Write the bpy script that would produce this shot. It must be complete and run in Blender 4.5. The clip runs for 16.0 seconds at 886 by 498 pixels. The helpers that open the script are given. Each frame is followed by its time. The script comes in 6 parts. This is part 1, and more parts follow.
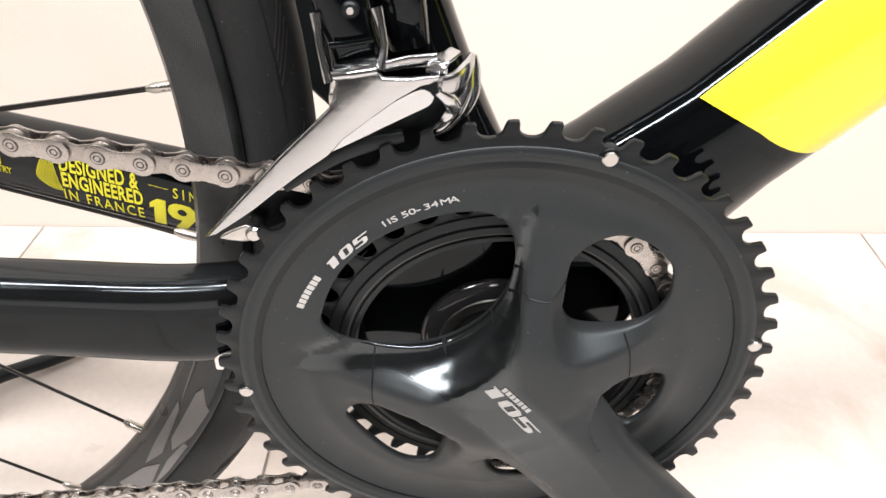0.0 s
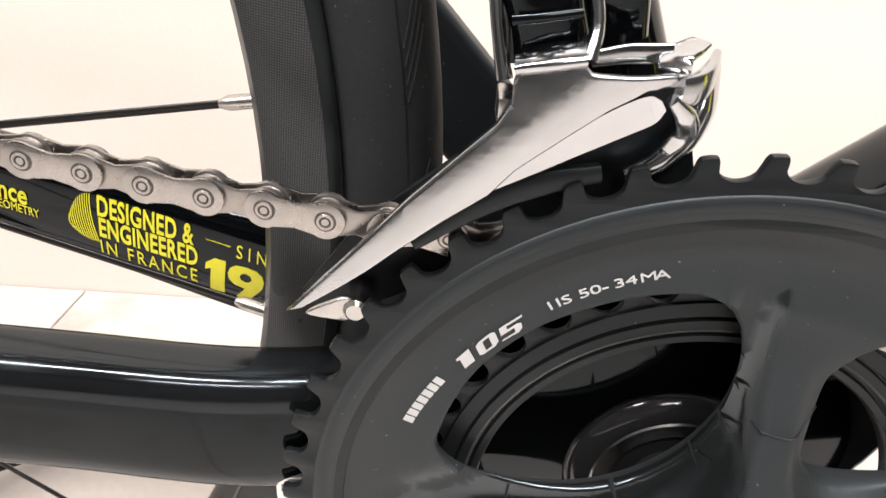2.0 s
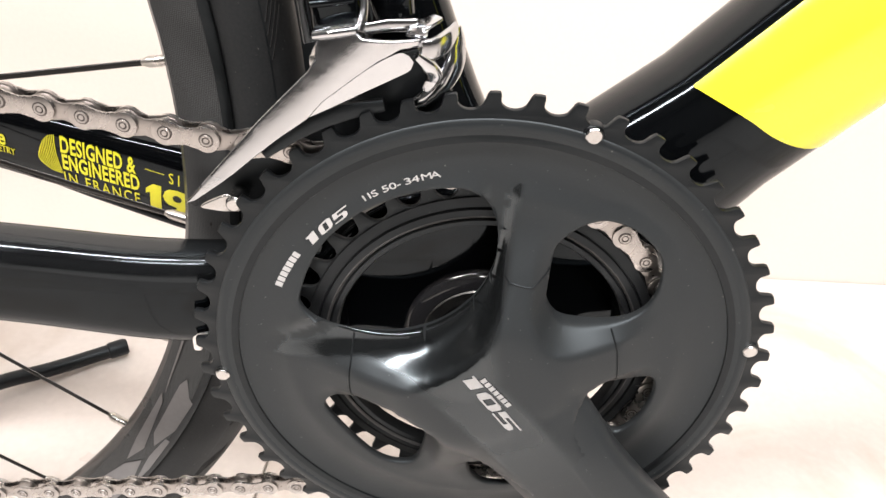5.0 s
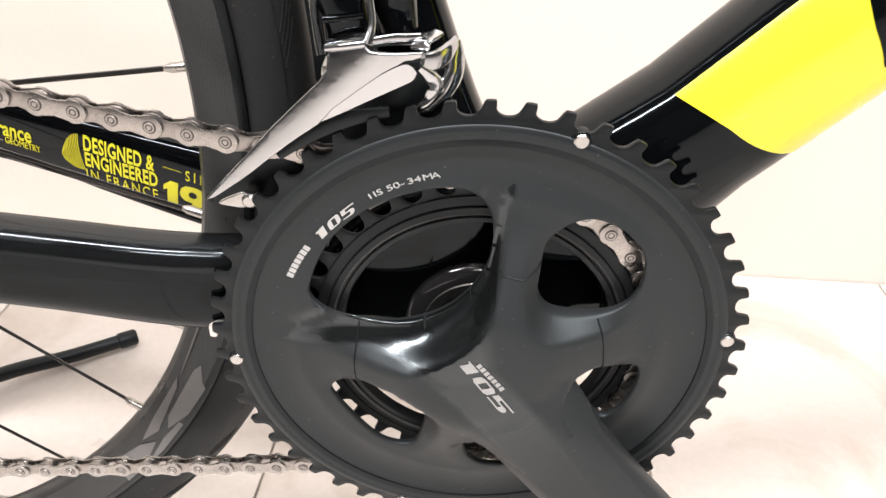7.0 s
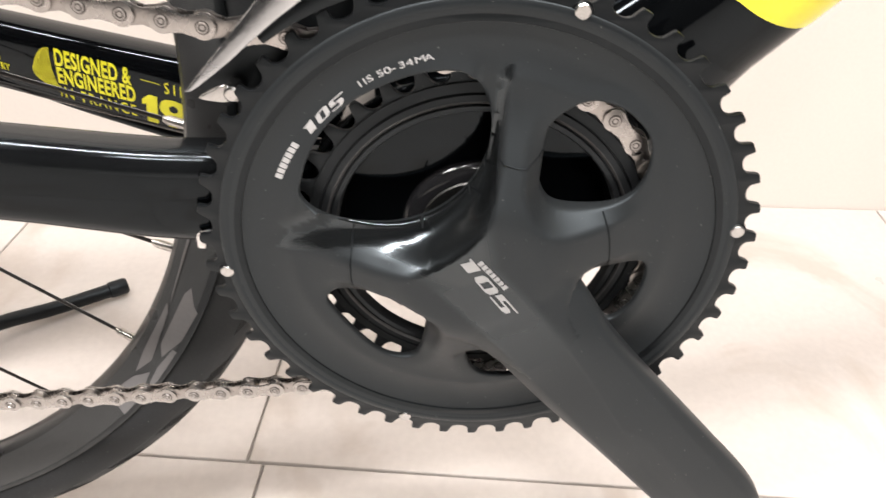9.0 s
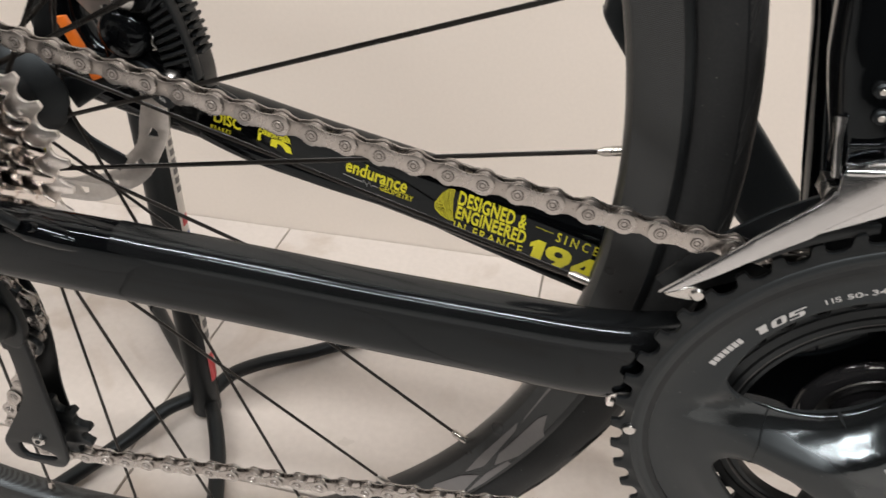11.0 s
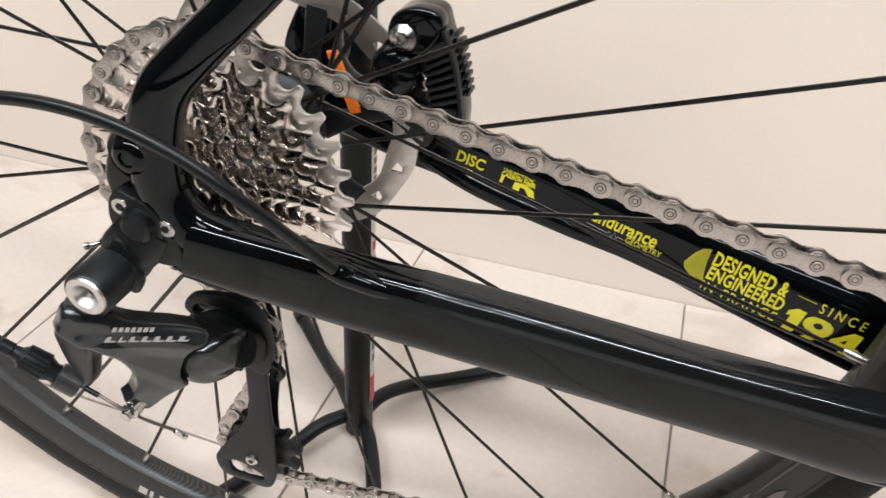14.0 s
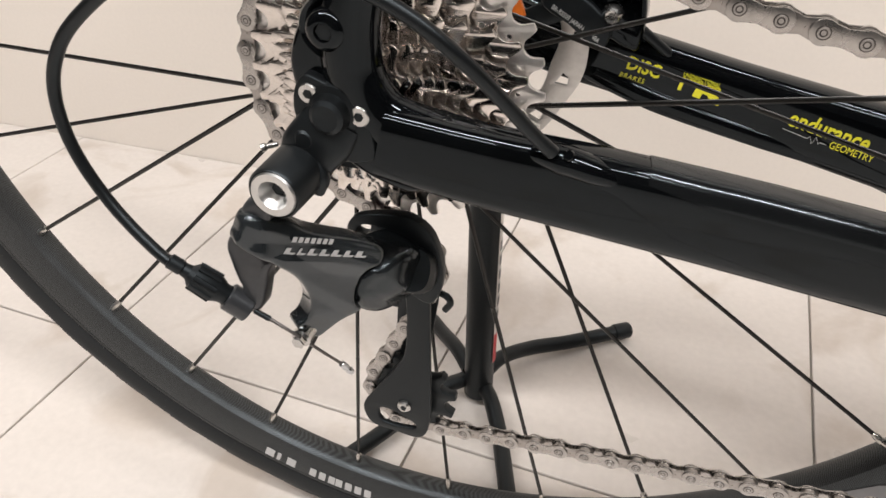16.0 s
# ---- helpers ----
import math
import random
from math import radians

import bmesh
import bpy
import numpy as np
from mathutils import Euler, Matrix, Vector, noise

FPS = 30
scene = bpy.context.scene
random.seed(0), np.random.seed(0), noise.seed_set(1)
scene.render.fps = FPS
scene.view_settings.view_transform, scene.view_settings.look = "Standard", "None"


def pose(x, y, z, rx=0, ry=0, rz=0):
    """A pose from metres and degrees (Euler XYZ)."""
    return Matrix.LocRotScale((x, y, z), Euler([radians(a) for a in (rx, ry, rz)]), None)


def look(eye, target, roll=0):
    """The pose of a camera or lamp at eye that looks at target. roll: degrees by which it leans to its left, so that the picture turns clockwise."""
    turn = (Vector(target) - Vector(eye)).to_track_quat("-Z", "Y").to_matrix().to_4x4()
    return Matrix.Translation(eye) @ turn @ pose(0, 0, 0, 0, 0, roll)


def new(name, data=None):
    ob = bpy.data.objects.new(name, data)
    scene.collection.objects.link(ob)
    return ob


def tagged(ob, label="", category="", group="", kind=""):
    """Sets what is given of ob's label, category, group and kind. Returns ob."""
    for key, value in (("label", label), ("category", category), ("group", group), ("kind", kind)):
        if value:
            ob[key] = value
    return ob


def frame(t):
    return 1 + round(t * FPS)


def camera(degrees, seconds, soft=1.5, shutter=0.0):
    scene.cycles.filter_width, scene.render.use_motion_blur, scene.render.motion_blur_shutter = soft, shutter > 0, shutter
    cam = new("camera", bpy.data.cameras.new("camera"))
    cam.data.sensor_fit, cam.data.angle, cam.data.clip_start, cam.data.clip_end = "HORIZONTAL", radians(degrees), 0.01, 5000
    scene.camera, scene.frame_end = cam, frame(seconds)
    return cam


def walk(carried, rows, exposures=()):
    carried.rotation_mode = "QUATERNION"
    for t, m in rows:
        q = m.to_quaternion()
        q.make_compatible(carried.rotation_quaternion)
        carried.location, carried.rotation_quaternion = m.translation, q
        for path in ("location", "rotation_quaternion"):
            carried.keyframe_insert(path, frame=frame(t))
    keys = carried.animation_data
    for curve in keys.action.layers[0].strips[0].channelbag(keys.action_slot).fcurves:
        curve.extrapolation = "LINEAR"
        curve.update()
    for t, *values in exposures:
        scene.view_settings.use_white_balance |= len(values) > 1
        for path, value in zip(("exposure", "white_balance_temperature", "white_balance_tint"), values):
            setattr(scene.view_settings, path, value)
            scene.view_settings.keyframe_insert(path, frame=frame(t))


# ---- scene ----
cam = camera(62.38, 16.0, shutter=0.3)
# seconds, eye, target, lean
PATH = [
    (0, (-0.03422, -0.24017, 0.47120), (0.06132, 1.34708, -0.74186), 2.52),
    (0.5, (-0.03466, -0.23622, 0.45317), (-0.02516, 1.39549, -0.70331), 1.20),
    (1, (-0.04776, -0.22457, 0.44078), (-0.07342, 1.42417, -0.69102), 1.52),
    (1.5, (-0.05831, -0.20618, 0.43129), (-0.10120, 1.47160, -0.65647), 1.59),
    (2, (-0.06401, -0.17770, 0.42374), (-0.08761, 1.54191, -0.59724), 3.24),
    (2.5, (-0.06526, -0.17608, 0.42540), (-0.04791, 1.56157, -0.56468), 4.94),
    (3, (-0.06595, -0.17936, 0.42854), (-0.05070, 1.55856, -0.56110), 5.41),
    (3.5, (-0.04888, -0.20104, 0.43083), (-0.05321, 1.52602, -0.57775), 4.54),
    (4, (-0.03029, -0.23001, 0.43607), (-0.03233, 1.47903, -0.60275), 3.57),
    (6.3, (-0.01462, -0.26163, 0.45763), (0.00759, 1.38964, -0.67057), 3.45),
    (6.5, (-0.01643, -0.26560, 0.45603), (0.00906, 1.40074, -0.64971), 3.68),
    (7, (-0.01696, -0.26713, 0.45908), (-0.00754, 1.40176, -0.64307), 3.67),
    (7.5, (-0.01352, -0.27099, 0.44490), (0.00837, 1.37230, -0.69489), 3.74),
    (8, (-0.00220, -0.26906, 0.43092), (0.07129, 1.35329, -0.73638), 3.54),
    (8.2, (0.00266, -0.27291, 0.42021), (0.08951, 1.33489, -0.76613), 3.05),
    (10.5, (-0.11551, -0.26429, 0.48090), (-0.28590, 1.34813, -0.69003), 1.95),
    (11, (-0.14809, -0.26461, 0.49199), (-0.37016, 1.34308, -0.67678), 3.24),
    (11.5, (-0.17760, -0.27128, 0.49909), (-0.40946, 1.33989, -0.66298), 4.27),
    (12, (-0.20494, -0.27467, 0.50751), (-0.48621, 1.33131, -0.65081), 4.30),
    (12.5, (-0.21229, -0.27273, 0.50842), (-0.50359, 1.33192, -0.64927), 4.76),
    (13, (-0.21274, -0.26973, 0.50339), (-0.50662, 1.32864, -0.66231), 4.87),
    (13.5, (-0.22219, -0.26906, 0.49977), (-0.54055, 1.32941, -0.65934), 4.83),
    (14, (-0.24216, -0.26935, 0.49980), (-0.61565, 1.31782, -0.65839), 4.47),
    (14.5, (-0.25915, -0.27027, 0.48324), (-0.66902, 1.30878, -0.67374), 4.15),
    (15, (-0.27350, -0.27193, 0.45371), (-0.73354, 1.30346, -0.68932), 1.81),
    (15.5, (-0.28870, -0.27494, 0.44858), (-0.76295, 1.28676, -0.70736), 0.38),
    (16, (-0.29706, -0.28144, 0.44888), (-0.79351, 1.26855, -0.71347), 0.28),
]
EXPOSURES = [(0, 0.23, 6430, 12), (0.5, 0.55, 6430, 12), (1.0, 0.61, 6430, 12), (1.5, 0.45, 6430, 12), (2.0, 0.23, 6430, 12), (2.5, 0.13, 6430, 12), (3.0, 0.08, 6430, 12), (3.5, 0.23, 6430, 12), (4.0, 0.35, 6430, 12), (6.5, 0.28, 6430, 12), (7.5, 0.25, 6430, 12), (8.2, 0.33, 6430, 12), (10.3, -0.23, 6480, 10), (10.6, -0.28, 6480, 10), (11.0, -0.58, 6480, 10), (11.5, -0.7, 6480, 10), (12.0, -0.68, 6420, 10), (12.5, -0.43, 6420, 10), (13.0, -0.34, 6420, 10), (13.5, -0.26, 6420, 10), (14.0, -0.3, 6420, 10), (14.5, -0.22, 6420, 10), (15.5, -0.26, 6420, 10), (16.0, -0.38, 6420, 10)]
walk(cam, [(t, look(eye, target, roll)) for t, eye, target, roll in PATH], EXPOSURES)

# ---- light: a shop lit by fluorescent panels under an unseen dark ceiling ----
# faint even fill light from all sides, without a source of its own
world = bpy.data.worlds.new("ambient_fill")
scene.world = world
world.use_nodes = True
world.node_tree.nodes["Background"].inputs[0].default_value = (1.0, 0.95, 0.88, 1)
world.node_tree.nodes["Background"].inputs[1].default_value = 0.02


def panel_lamp(x, y, z, length, width, watts, warm=(1.0, 0.96, 0.92)):
    lamp = bpy.data.lights.new("ceiling_lamp", "AREA")
    lamp.shape, lamp.size, lamp.size_y, lamp.energy, lamp.color = "RECTANGLE", length, width, watts, warm
    ob = new("ceiling_lamp", lamp)
    ob.matrix_world = pose(x, y, z)
    return ob


LAMPS = [(-0.35, -0.80, 2.55, 1.2, 0.16, 54), (1.15, -0.80, 2.55, 1.2, 0.16, 54), (0.4, -2.0, 2.55, 1.2, 0.16, 34), (-1.7, -1.0, 2.55, 1.2, 0.16, 52)]
for lx, ly, lz, ll, lw, watts in LAMPS:
    panel_lamp(lx, ly, lz, ll, lw, watts)

# ---- tools ----
WORLD = {}
BB = Vector((0.0, 0.0, 0.268))
AXLE = Vector((-0.4022, 0.0, 0.3362))


def settle(ob, parent, m=None):
    m = m or Matrix()
    WORLD[ob] = m
    if parent:
        ob.parent = parent
        ob.matrix_parent_inverse = WORLD[parent].inverted()
    ob.matrix_basis = m
    return ob


def finish(mesh, material, smooth=40):
    mesh.materials.clear()
    mesh.materials.append(material)
    mesh.set_sharp_from_angle(angle=radians(smooth))
    return mesh


def to_mesh(name, bm, material, smooth=40):
    mesh = bpy.data.meshes.new(name)
    bmesh.ops.recalc_face_normals(bm, faces=bm.faces)
    for f in bm.faces:
        f.smooth = True
    bm.to_mesh(mesh)
    bm.free()
    return finish(mesh, material, smooth)


def part(name, shape, material, parent, label="", smooth=40, m=None):
    """One mesh object under a thing or a part; shape is a bmesh or a mesh that is shared."""
    mesh = shape if isinstance(shape, bpy.types.Mesh) else to_mesh(name, shape, material, smooth)
    ob = settle(new(name, mesh), parent, m)
    return tagged(ob, label)


def thing(name, at, label, category, group="", kind=""):
    ob = new(name)
    ob.empty_display_size = 0.05
    settle(ob, None, Matrix.Translation(at))
    return tagged(ob, label, category, group, kind)


def join(*bms):
    first = bms[0]
    for other in bms[1:]:
        mesh = bpy.data.meshes.new("joined")
        other.to_mesh(mesh)
        other.free()
        first.from_mesh(mesh)
        bpy.data.meshes.remove(mesh)
    return first


def box(x0, x1, y0, y1, z0, z1, bevel=0.0, seg=2):
    bm = bmesh.new()
    bmesh.ops.create_cube(bm, size=1)
    bm.transform(Matrix.Translation(((x0 + x1) / 2, (y0 + y1) / 2, (z0 + z1) / 2)) @ Matrix.Diagonal((x1 - x0, y1 - y0, z1 - z0, 1)))
    if bevel:
        bmesh.ops.bevel(bm, geom=bm.edges[:], offset=bevel, segments=seg, profile=0.5, affect="EDGES")
    return bm


def smooth_path(points, steps=8):
    """Catmull-Rom through the points."""
    p = [Vector(q) for q in points]
    p = [2 * p[0] - p[1]] + p + [2 * p[-1] - p[-2]]
    out = []
    for i in range(1, len(p) - 2):
        for s in range(steps):
            u = s / steps
            a, b, c, d = p[i - 1 : i + 3]
            out.append(0.5 * (2 * b + (c - a) * u + (2 * a - 5 * b + 4 * c - d) * u * u + (3 * b - a - 3 * c + d) * u**3))
    return out + [p[-2]]


def ease(u):
    u = max(0.0, min(1.0, u))
    return u * u * (3 - 2 * u)


def lerp_list(values, n):
    """n values spread evenly over a list of numbers."""
    xs = np.linspace(0, len(values) - 1, n)
    return np.interp(xs, range(len(values)), values)


def sweep(path, a, b, seg=20, power=2.0, up=(0, 0, 1), cap=True, turn=0.0):
    """A closed section (half widths a sideways, b along up, superellipse) drawn along a path."""
    bm = bmesh.new()
    n = len(path)
    a = lerp_list(a, n) if isinstance(a, (list, tuple)) else [a] * n
    b = lerp_list(b, n) if isinstance(b, (list, tuple)) else [b] * n
    up = Vector(up)
    rings = []
    for i, p in enumerate(path):
        t = (path[min(i + 1, n - 1)] - path[max(i - 1, 0)]).normalized()
        side = t.cross(up).normalized()
        top = side.cross(t)
        ring = []
        for k in range(seg):
            w = 2 * math.pi * k / seg + turn
            c, s = math.cos(w), math.sin(w)
            u = math.copysign(abs(c) ** (2 / power), c) * a[i]
            v = math.copysign(abs(s) ** (2 / power), s) * b[i]
            ring.append(bm.verts.new(p + side * u + top * v))
        rings.append(ring)
    for r0, r1 in zip(rings, rings[1:]):
        for k in range(seg):
            bm.faces.new((r0[k], r0[(k + 1) % seg], r1[(k + 1) % seg], r1[k]))
    if cap:
        bm.faces.new(rings[0][::-1])
        bm.faces.new(rings[-1])
    return bm


def rod(points, radius, seg=10, steps=8, up=(0, 1, 0.01)):
    """A round bar or cable through points."""
    return sweep(smooth_path(points, steps) if steps > 1 else [Vector(p) for p in points], radius, radius, seg, 2.0, up)


def lathe(profile, centre=(0, 0, 0), axis="y", seg=48, cap=True):
    """profile: (radius, distance along the axis) rows, turned round the axis."""
    bm = bmesh.new()
    rings = []
    for r, h in profile:
        ring = []
        for k in range(seg):
            w = 2 * math.pi * k / seg
            c, s = r * math.cos(w), r * math.sin(w)
            ring.append(bm.verts.new({"y": (c, h, s), "z": (c, s, h), "x": (h, c, s)}[axis]))
        rings.append(ring)
    for r0, r1 in zip(rings, rings[1:]):
        for k in range(seg):
            bm.faces.new((r0[k], r0[(k + 1) % seg], r1[(k + 1) % seg], r1[k]))
    if cap:
        bm.faces.new(rings[0])
        bm.faces.new(rings[-1])
    bm.transform(Matrix.Translation(centre))
    return bm


def disc(x, y0, y1, z, r, seg=24, bevel=0.0006):
    """A short round bar along y with softened rims."""
    return lathe([(r - bevel, y0), (r, y0 + bevel), (r, y1 - bevel), (r - bevel, y1)], (x, 0, z), "y", seg)


UPRIGHT = Matrix(((1, 0, 0, 0), (0, 0, -1, 0), (0, 1, 0, 0), (0, 0, 0, 1)))


def curve_bm(curve):
    ob = bpy.data.objects.new("shape", curve)
    mesh = bpy.data.meshes.new_from_object(ob)
    bm = bmesh.new()
    bm.from_mesh(mesh)
    bpy.data.objects.remove(ob)
    bpy.data.meshes.remove(mesh)
    bpy.data.curves.remove(curve)
    bmesh.ops.remove_doubles(bm, verts=bm.verts, dist=1e-6)
    return bm


def plate(loops, y0, y1, bevel=0.0004, res=2, rounded=True):
    """An upright plate (outlines in x, z; the first is the rim, the others holes) from y0 to y1, with softened rims."""
    curve = bpy.data.curves.new("outline", "CURVE")
    curve.dimensions, curve.fill_mode = "2D", "BOTH"
    for loop in loops:
        s = curve.splines.new("POLY")
        s.points.add(len(loop) - 1)
        for q, (x, z) in zip(s.points, loop):
            q.co = (x, z, 0, 1)
        s.use_cyclic_u = True
    curve.extrude = abs(y1 - y0) / 2 - bevel
    curve.bevel_depth, curve.bevel_resolution, curve.offset = bevel, res, -bevel
    bm = curve_bm(curve)
    bm.transform(Matrix.Translation((0, (y0 + y1) / 2, 0)) @ UPRIGHT)
    return bm


def rounded(points, steps=5):
    """A closed smooth loop through points in the plane."""
    p = [Vector((x, z, 0)) for x, z in points]
    n, out = len(p), []
    for i in range(n):
        a, b, c, d = p[i - 1], p[i], p[(i + 1) % n], p[(i + 2) % n]
        for s in range(steps):
            u = s / steps
            q = 0.5 * (2 * b + (c - a) * u + (2 * a - 5 * b + 4 * c - d) * u * u + (3 * b - a - 3 * c + d) * u**3)
            out.append((q.x, q.y))
    return out


def circle(x, z, r, n=32):
    return [(x + r * math.cos(2 * math.pi * k / n), z + r * math.sin(2 * math.pi * k / n)) for k in range(n)]


def millimetres(points, cx=0.0, cz=0.268):
    return [(cx + x / 1000, cz + z / 1000) for x, z in points]


def text_bm(words, size, depth=0.00012, shear=0.0, space=1.0, width=1.0, bold=0.0):
    """Lettering in the built-in font, lying in x, y with z towards the reader; its left foot at the origin."""
    font = bpy.data.curves.new("words", "FONT")
    font.body, font.size, font.extrude, font.shear, font.space_character = words, size, depth, shear, space
    font.resolution_u, font.offset = 3, bold
    bm = curve_bm(font)
    bm.transform(Matrix.Diagonal((width, 1, 1, 1)))
    return bm


DIGITS = {"1": [[(0.15, 0), (0.72, 0), (0.72, 1), (0.0, 1), (0.0, 0.87), (0.15, 0.80)]],
    "0": [[(0.18, 0), (0.82, 0), (1, 0.16), (1, 0.84), (0.82, 1), (0.18, 1), (0, 0.84), (0, 0.16)], [(0.34, 0.14), (0.34, 0.86), (0.68, 0.86), (0.68, 0.14)]],
    "5": [[(0, 0), (0.82, 0), (1, 0.15), (1, 0.47), (0.85, 0.60), (0.34, 0.60), (0.34, 0.87), (1.12, 0.87), (1.12, 1), (0, 1), (0, 0.46), (0.66, 0.46), (0.66, 0.13), (0, 0.13)]],
    "I": [[(0.18, 0), (0.66, 0), (0.66, 1), (0.30, 1), (0.0, 0.80), (0.0, 0.62), (0.18, 0.68)]],
    "9": [[(0.26, 0), (0.62, 0), (0.97, 0.50), (1.0, 0.70), (0.94, 0.86), (0.78, 0.97), (0.5, 1.0), (0.22, 0.97), (0.06, 0.86), (0, 0.68), (0.05, 0.52), (0.20, 0.40), (0.50, 0.36)], [(0.5, 0.55), (0.38, 0.59), (0.33, 0.68), (0.38, 0.78), (0.5, 0.82), (0.62, 0.78), (0.67, 0.68), (0.62, 0.59)]],
    "4": [[(0.52, 0), (0.88, 0), (0.88, 0.22), (1.05, 0.22), (1.05, 0.44), (0.88, 0.44), (0.88, 1), (0.56, 1), (0.0, 0.42), (0.0, 0.22), (0.52, 0.22)], [(0.52, 0.44), (0.30, 0.44), (0.52, 0.68)]]}


def digit_bm(sign, width, height, slant=0.0, depth=0.0001):
    """One wide sporty digit in x, y with z towards the reader."""
    curve = bpy.data.curves.new("digit", "CURVE")
    curve.dimensions, curve.fill_mode, curve.extrude = "2D", "BOTH", depth
    for loop in DIGITS[sign]:
        s = curve.splines.new("POLY")
        s.points.add(len(loop) - 1)
        for q, (x, y) in zip(s.points, loop):
            q.co = (x * width + slant * y * height, y * height, 0, 1)
        s.use_cyclic_u = True
    return curve_bm(curve)


def on_plane(origin, right, up):
    """The pose of a drawing plane with its x along right, its y as near to up as may be."""
    x = Vector(right).normalized()
    z = x.cross(Vector(up)).normalized()
    y = z.cross(x)
    m = Matrix((x, y, z)).transposed().to_4x4()
    m.translation = Vector(origin)
    return m


def gear(n, pitch, tip, phase=0.0, lean=0.0, flat=0.26, deep=0.0040):
    """A toothed outline for a half-inch chain; phase: degrees at which tooth 0 stands."""
    half = 0.00635
    side = [(0.0, tip), (flat * half, tip - 0.0001), ((flat + 0.07) * half, tip - 0.0009)]
    for w in (8, 30, 52, 72):
        side.append((half - 0.0040 * math.cos(radians(w)), pitch - deep * math.sin(radians(w))))
    side.append((half, pitch - deep))
    out = []
    for k in range(n):
        for a, r in [(-a, r) for a, r in side[:0:-1]] + side[:-1]:
            ang = radians(phase) + 2 * math.pi * (k + (a + lean * max(0.0, r - pitch)) / (2 * half)) / n
            out.append((r * math.cos(ang), r * math.sin(ang)))
    return out


def shift(loop, x, z):
    return [(a + x, b + z) for a, b in loop]

# ---- materials ----
def material(name, colour, rough=0.5, metal=0.0, coat=0.0, coat_rough=0.05, grain=400.0, wear=30.0, vary=0.15, rough_vary=0.08, bump=0.0, ior=1.5, stretch=(1, 1, 1), tint=(1, 1, 1), specks=0.0):
    """A surface with a fine grain and larger wear in colour and roughness."""
    m = bpy.data.materials.new(name)
    m.use_nodes = True
    t = m.node_tree
    b = t.nodes["Principled BSDF"]
    b.inputs["Metallic"].default_value = metal
    b.inputs["IOR"].default_value = ior
    b.inputs["Specular Tint"].default_value = (*tint, 1)
    b.inputs["Coat Weight"].default_value = coat
    b.inputs["Coat Roughness"].default_value = coat_rough
    place = t.nodes.new("ShaderNodeTexCoord")
    mapping = t.nodes.new("ShaderNodeMapping")
    mapping.inputs["Scale"].default_value = stretch
    t.links.new(place.outputs["Object"], mapping.inputs[0])
    fine, coarse = t.nodes.new("ShaderNodeTexNoise"), t.nodes.new("ShaderNodeTexNoise")
    fine.inputs["Scale"].default_value, coarse.inputs["Scale"].default_value = grain, wear
    fine.inputs["Detail"].default_value, coarse.inputs["Detail"].default_value = 2, 4
    for n in (fine, coarse):
        t.links.new(mapping.outputs[0], n.inputs["Vector"])
    both = t.nodes.new("ShaderNodeMath")
    both.operation = "ADD"
    t.links.new(fine.outputs["Fac"], both.inputs[0])
    t.links.new(coarse.outputs["Fac"], both.inputs[1])
    tone = t.nodes.new("ShaderNodeMapRange")
    tone.inputs["From Min"].default_value, tone.inputs["From Max"].default_value = 0.6, 1.4
    tone.inputs["To Min"].default_value, tone.inputs["To Max"].default_value = 1 - vary, 1 + vary
    t.links.new(both.outputs[0], tone.inputs["Value"])
    mix = t.nodes.new("ShaderNodeVectorMath")
    mix.operation = "SCALE"
    mix.inputs[0].default_value = colour
    t.links.new(tone.outputs[0], mix.inputs["Scale"])
    t.links.new(mix.outputs[0], b.inputs["Base Color"])
    if specks:
        # sparse pale dust
        dust = t.nodes.new("ShaderNodeTexNoise")
        dust.inputs["Scale"].default_value, dust.inputs["Detail"].default_value = 800, 1
        t.links.new(place.outputs["Object"], dust.inputs["Vector"])
        few = t.nodes.new("ShaderNodeMapRange")
        few.inputs["From Min"].default_value, few.inputs["From Max"].default_value = 0.77, 0.82
        few.inputs["To Max"].default_value = specks
        t.links.new(dust.outputs["Fac"], few.inputs["Value"])
        dusty = t.nodes.new("ShaderNodeMix")
        dusty.data_type = "RGBA"
        dusty.inputs[7].default_value = (0.30, 0.29, 0.27, 1)
        t.links.new(few.outputs[0], dusty.inputs[0])
        t.links.new(mix.outputs[0], dusty.inputs[6])
        t.links.new(dusty.outputs[2], b.inputs["Base Color"])
    dull = t.nodes.new("ShaderNodeMapRange")
    dull.inputs["From Min"].default_value, dull.inputs["From Max"].default_value = 0.3, 0.7
    dull.inputs["To Min"].default_value, dull.inputs["To Max"].default_value = max(0.02, rough - rough_vary), rough + rough_vary
    t.links.new(coarse.outputs["Fac"], dull.inputs["Value"])
    t.links.new(dull.outputs[0], b.inputs["Roughness"])
    if bump:
        bp = t.nodes.new("ShaderNodeBump")
        bp.inputs["Strength"].default_value, bp.inputs["Distance"].default_value = bump, 0.0005
        t.links.new(fine.outputs["Fac"], bp.inputs["Height"])
        t.links.new(bp.outputs[0], b.inputs["Normal"])
    return m


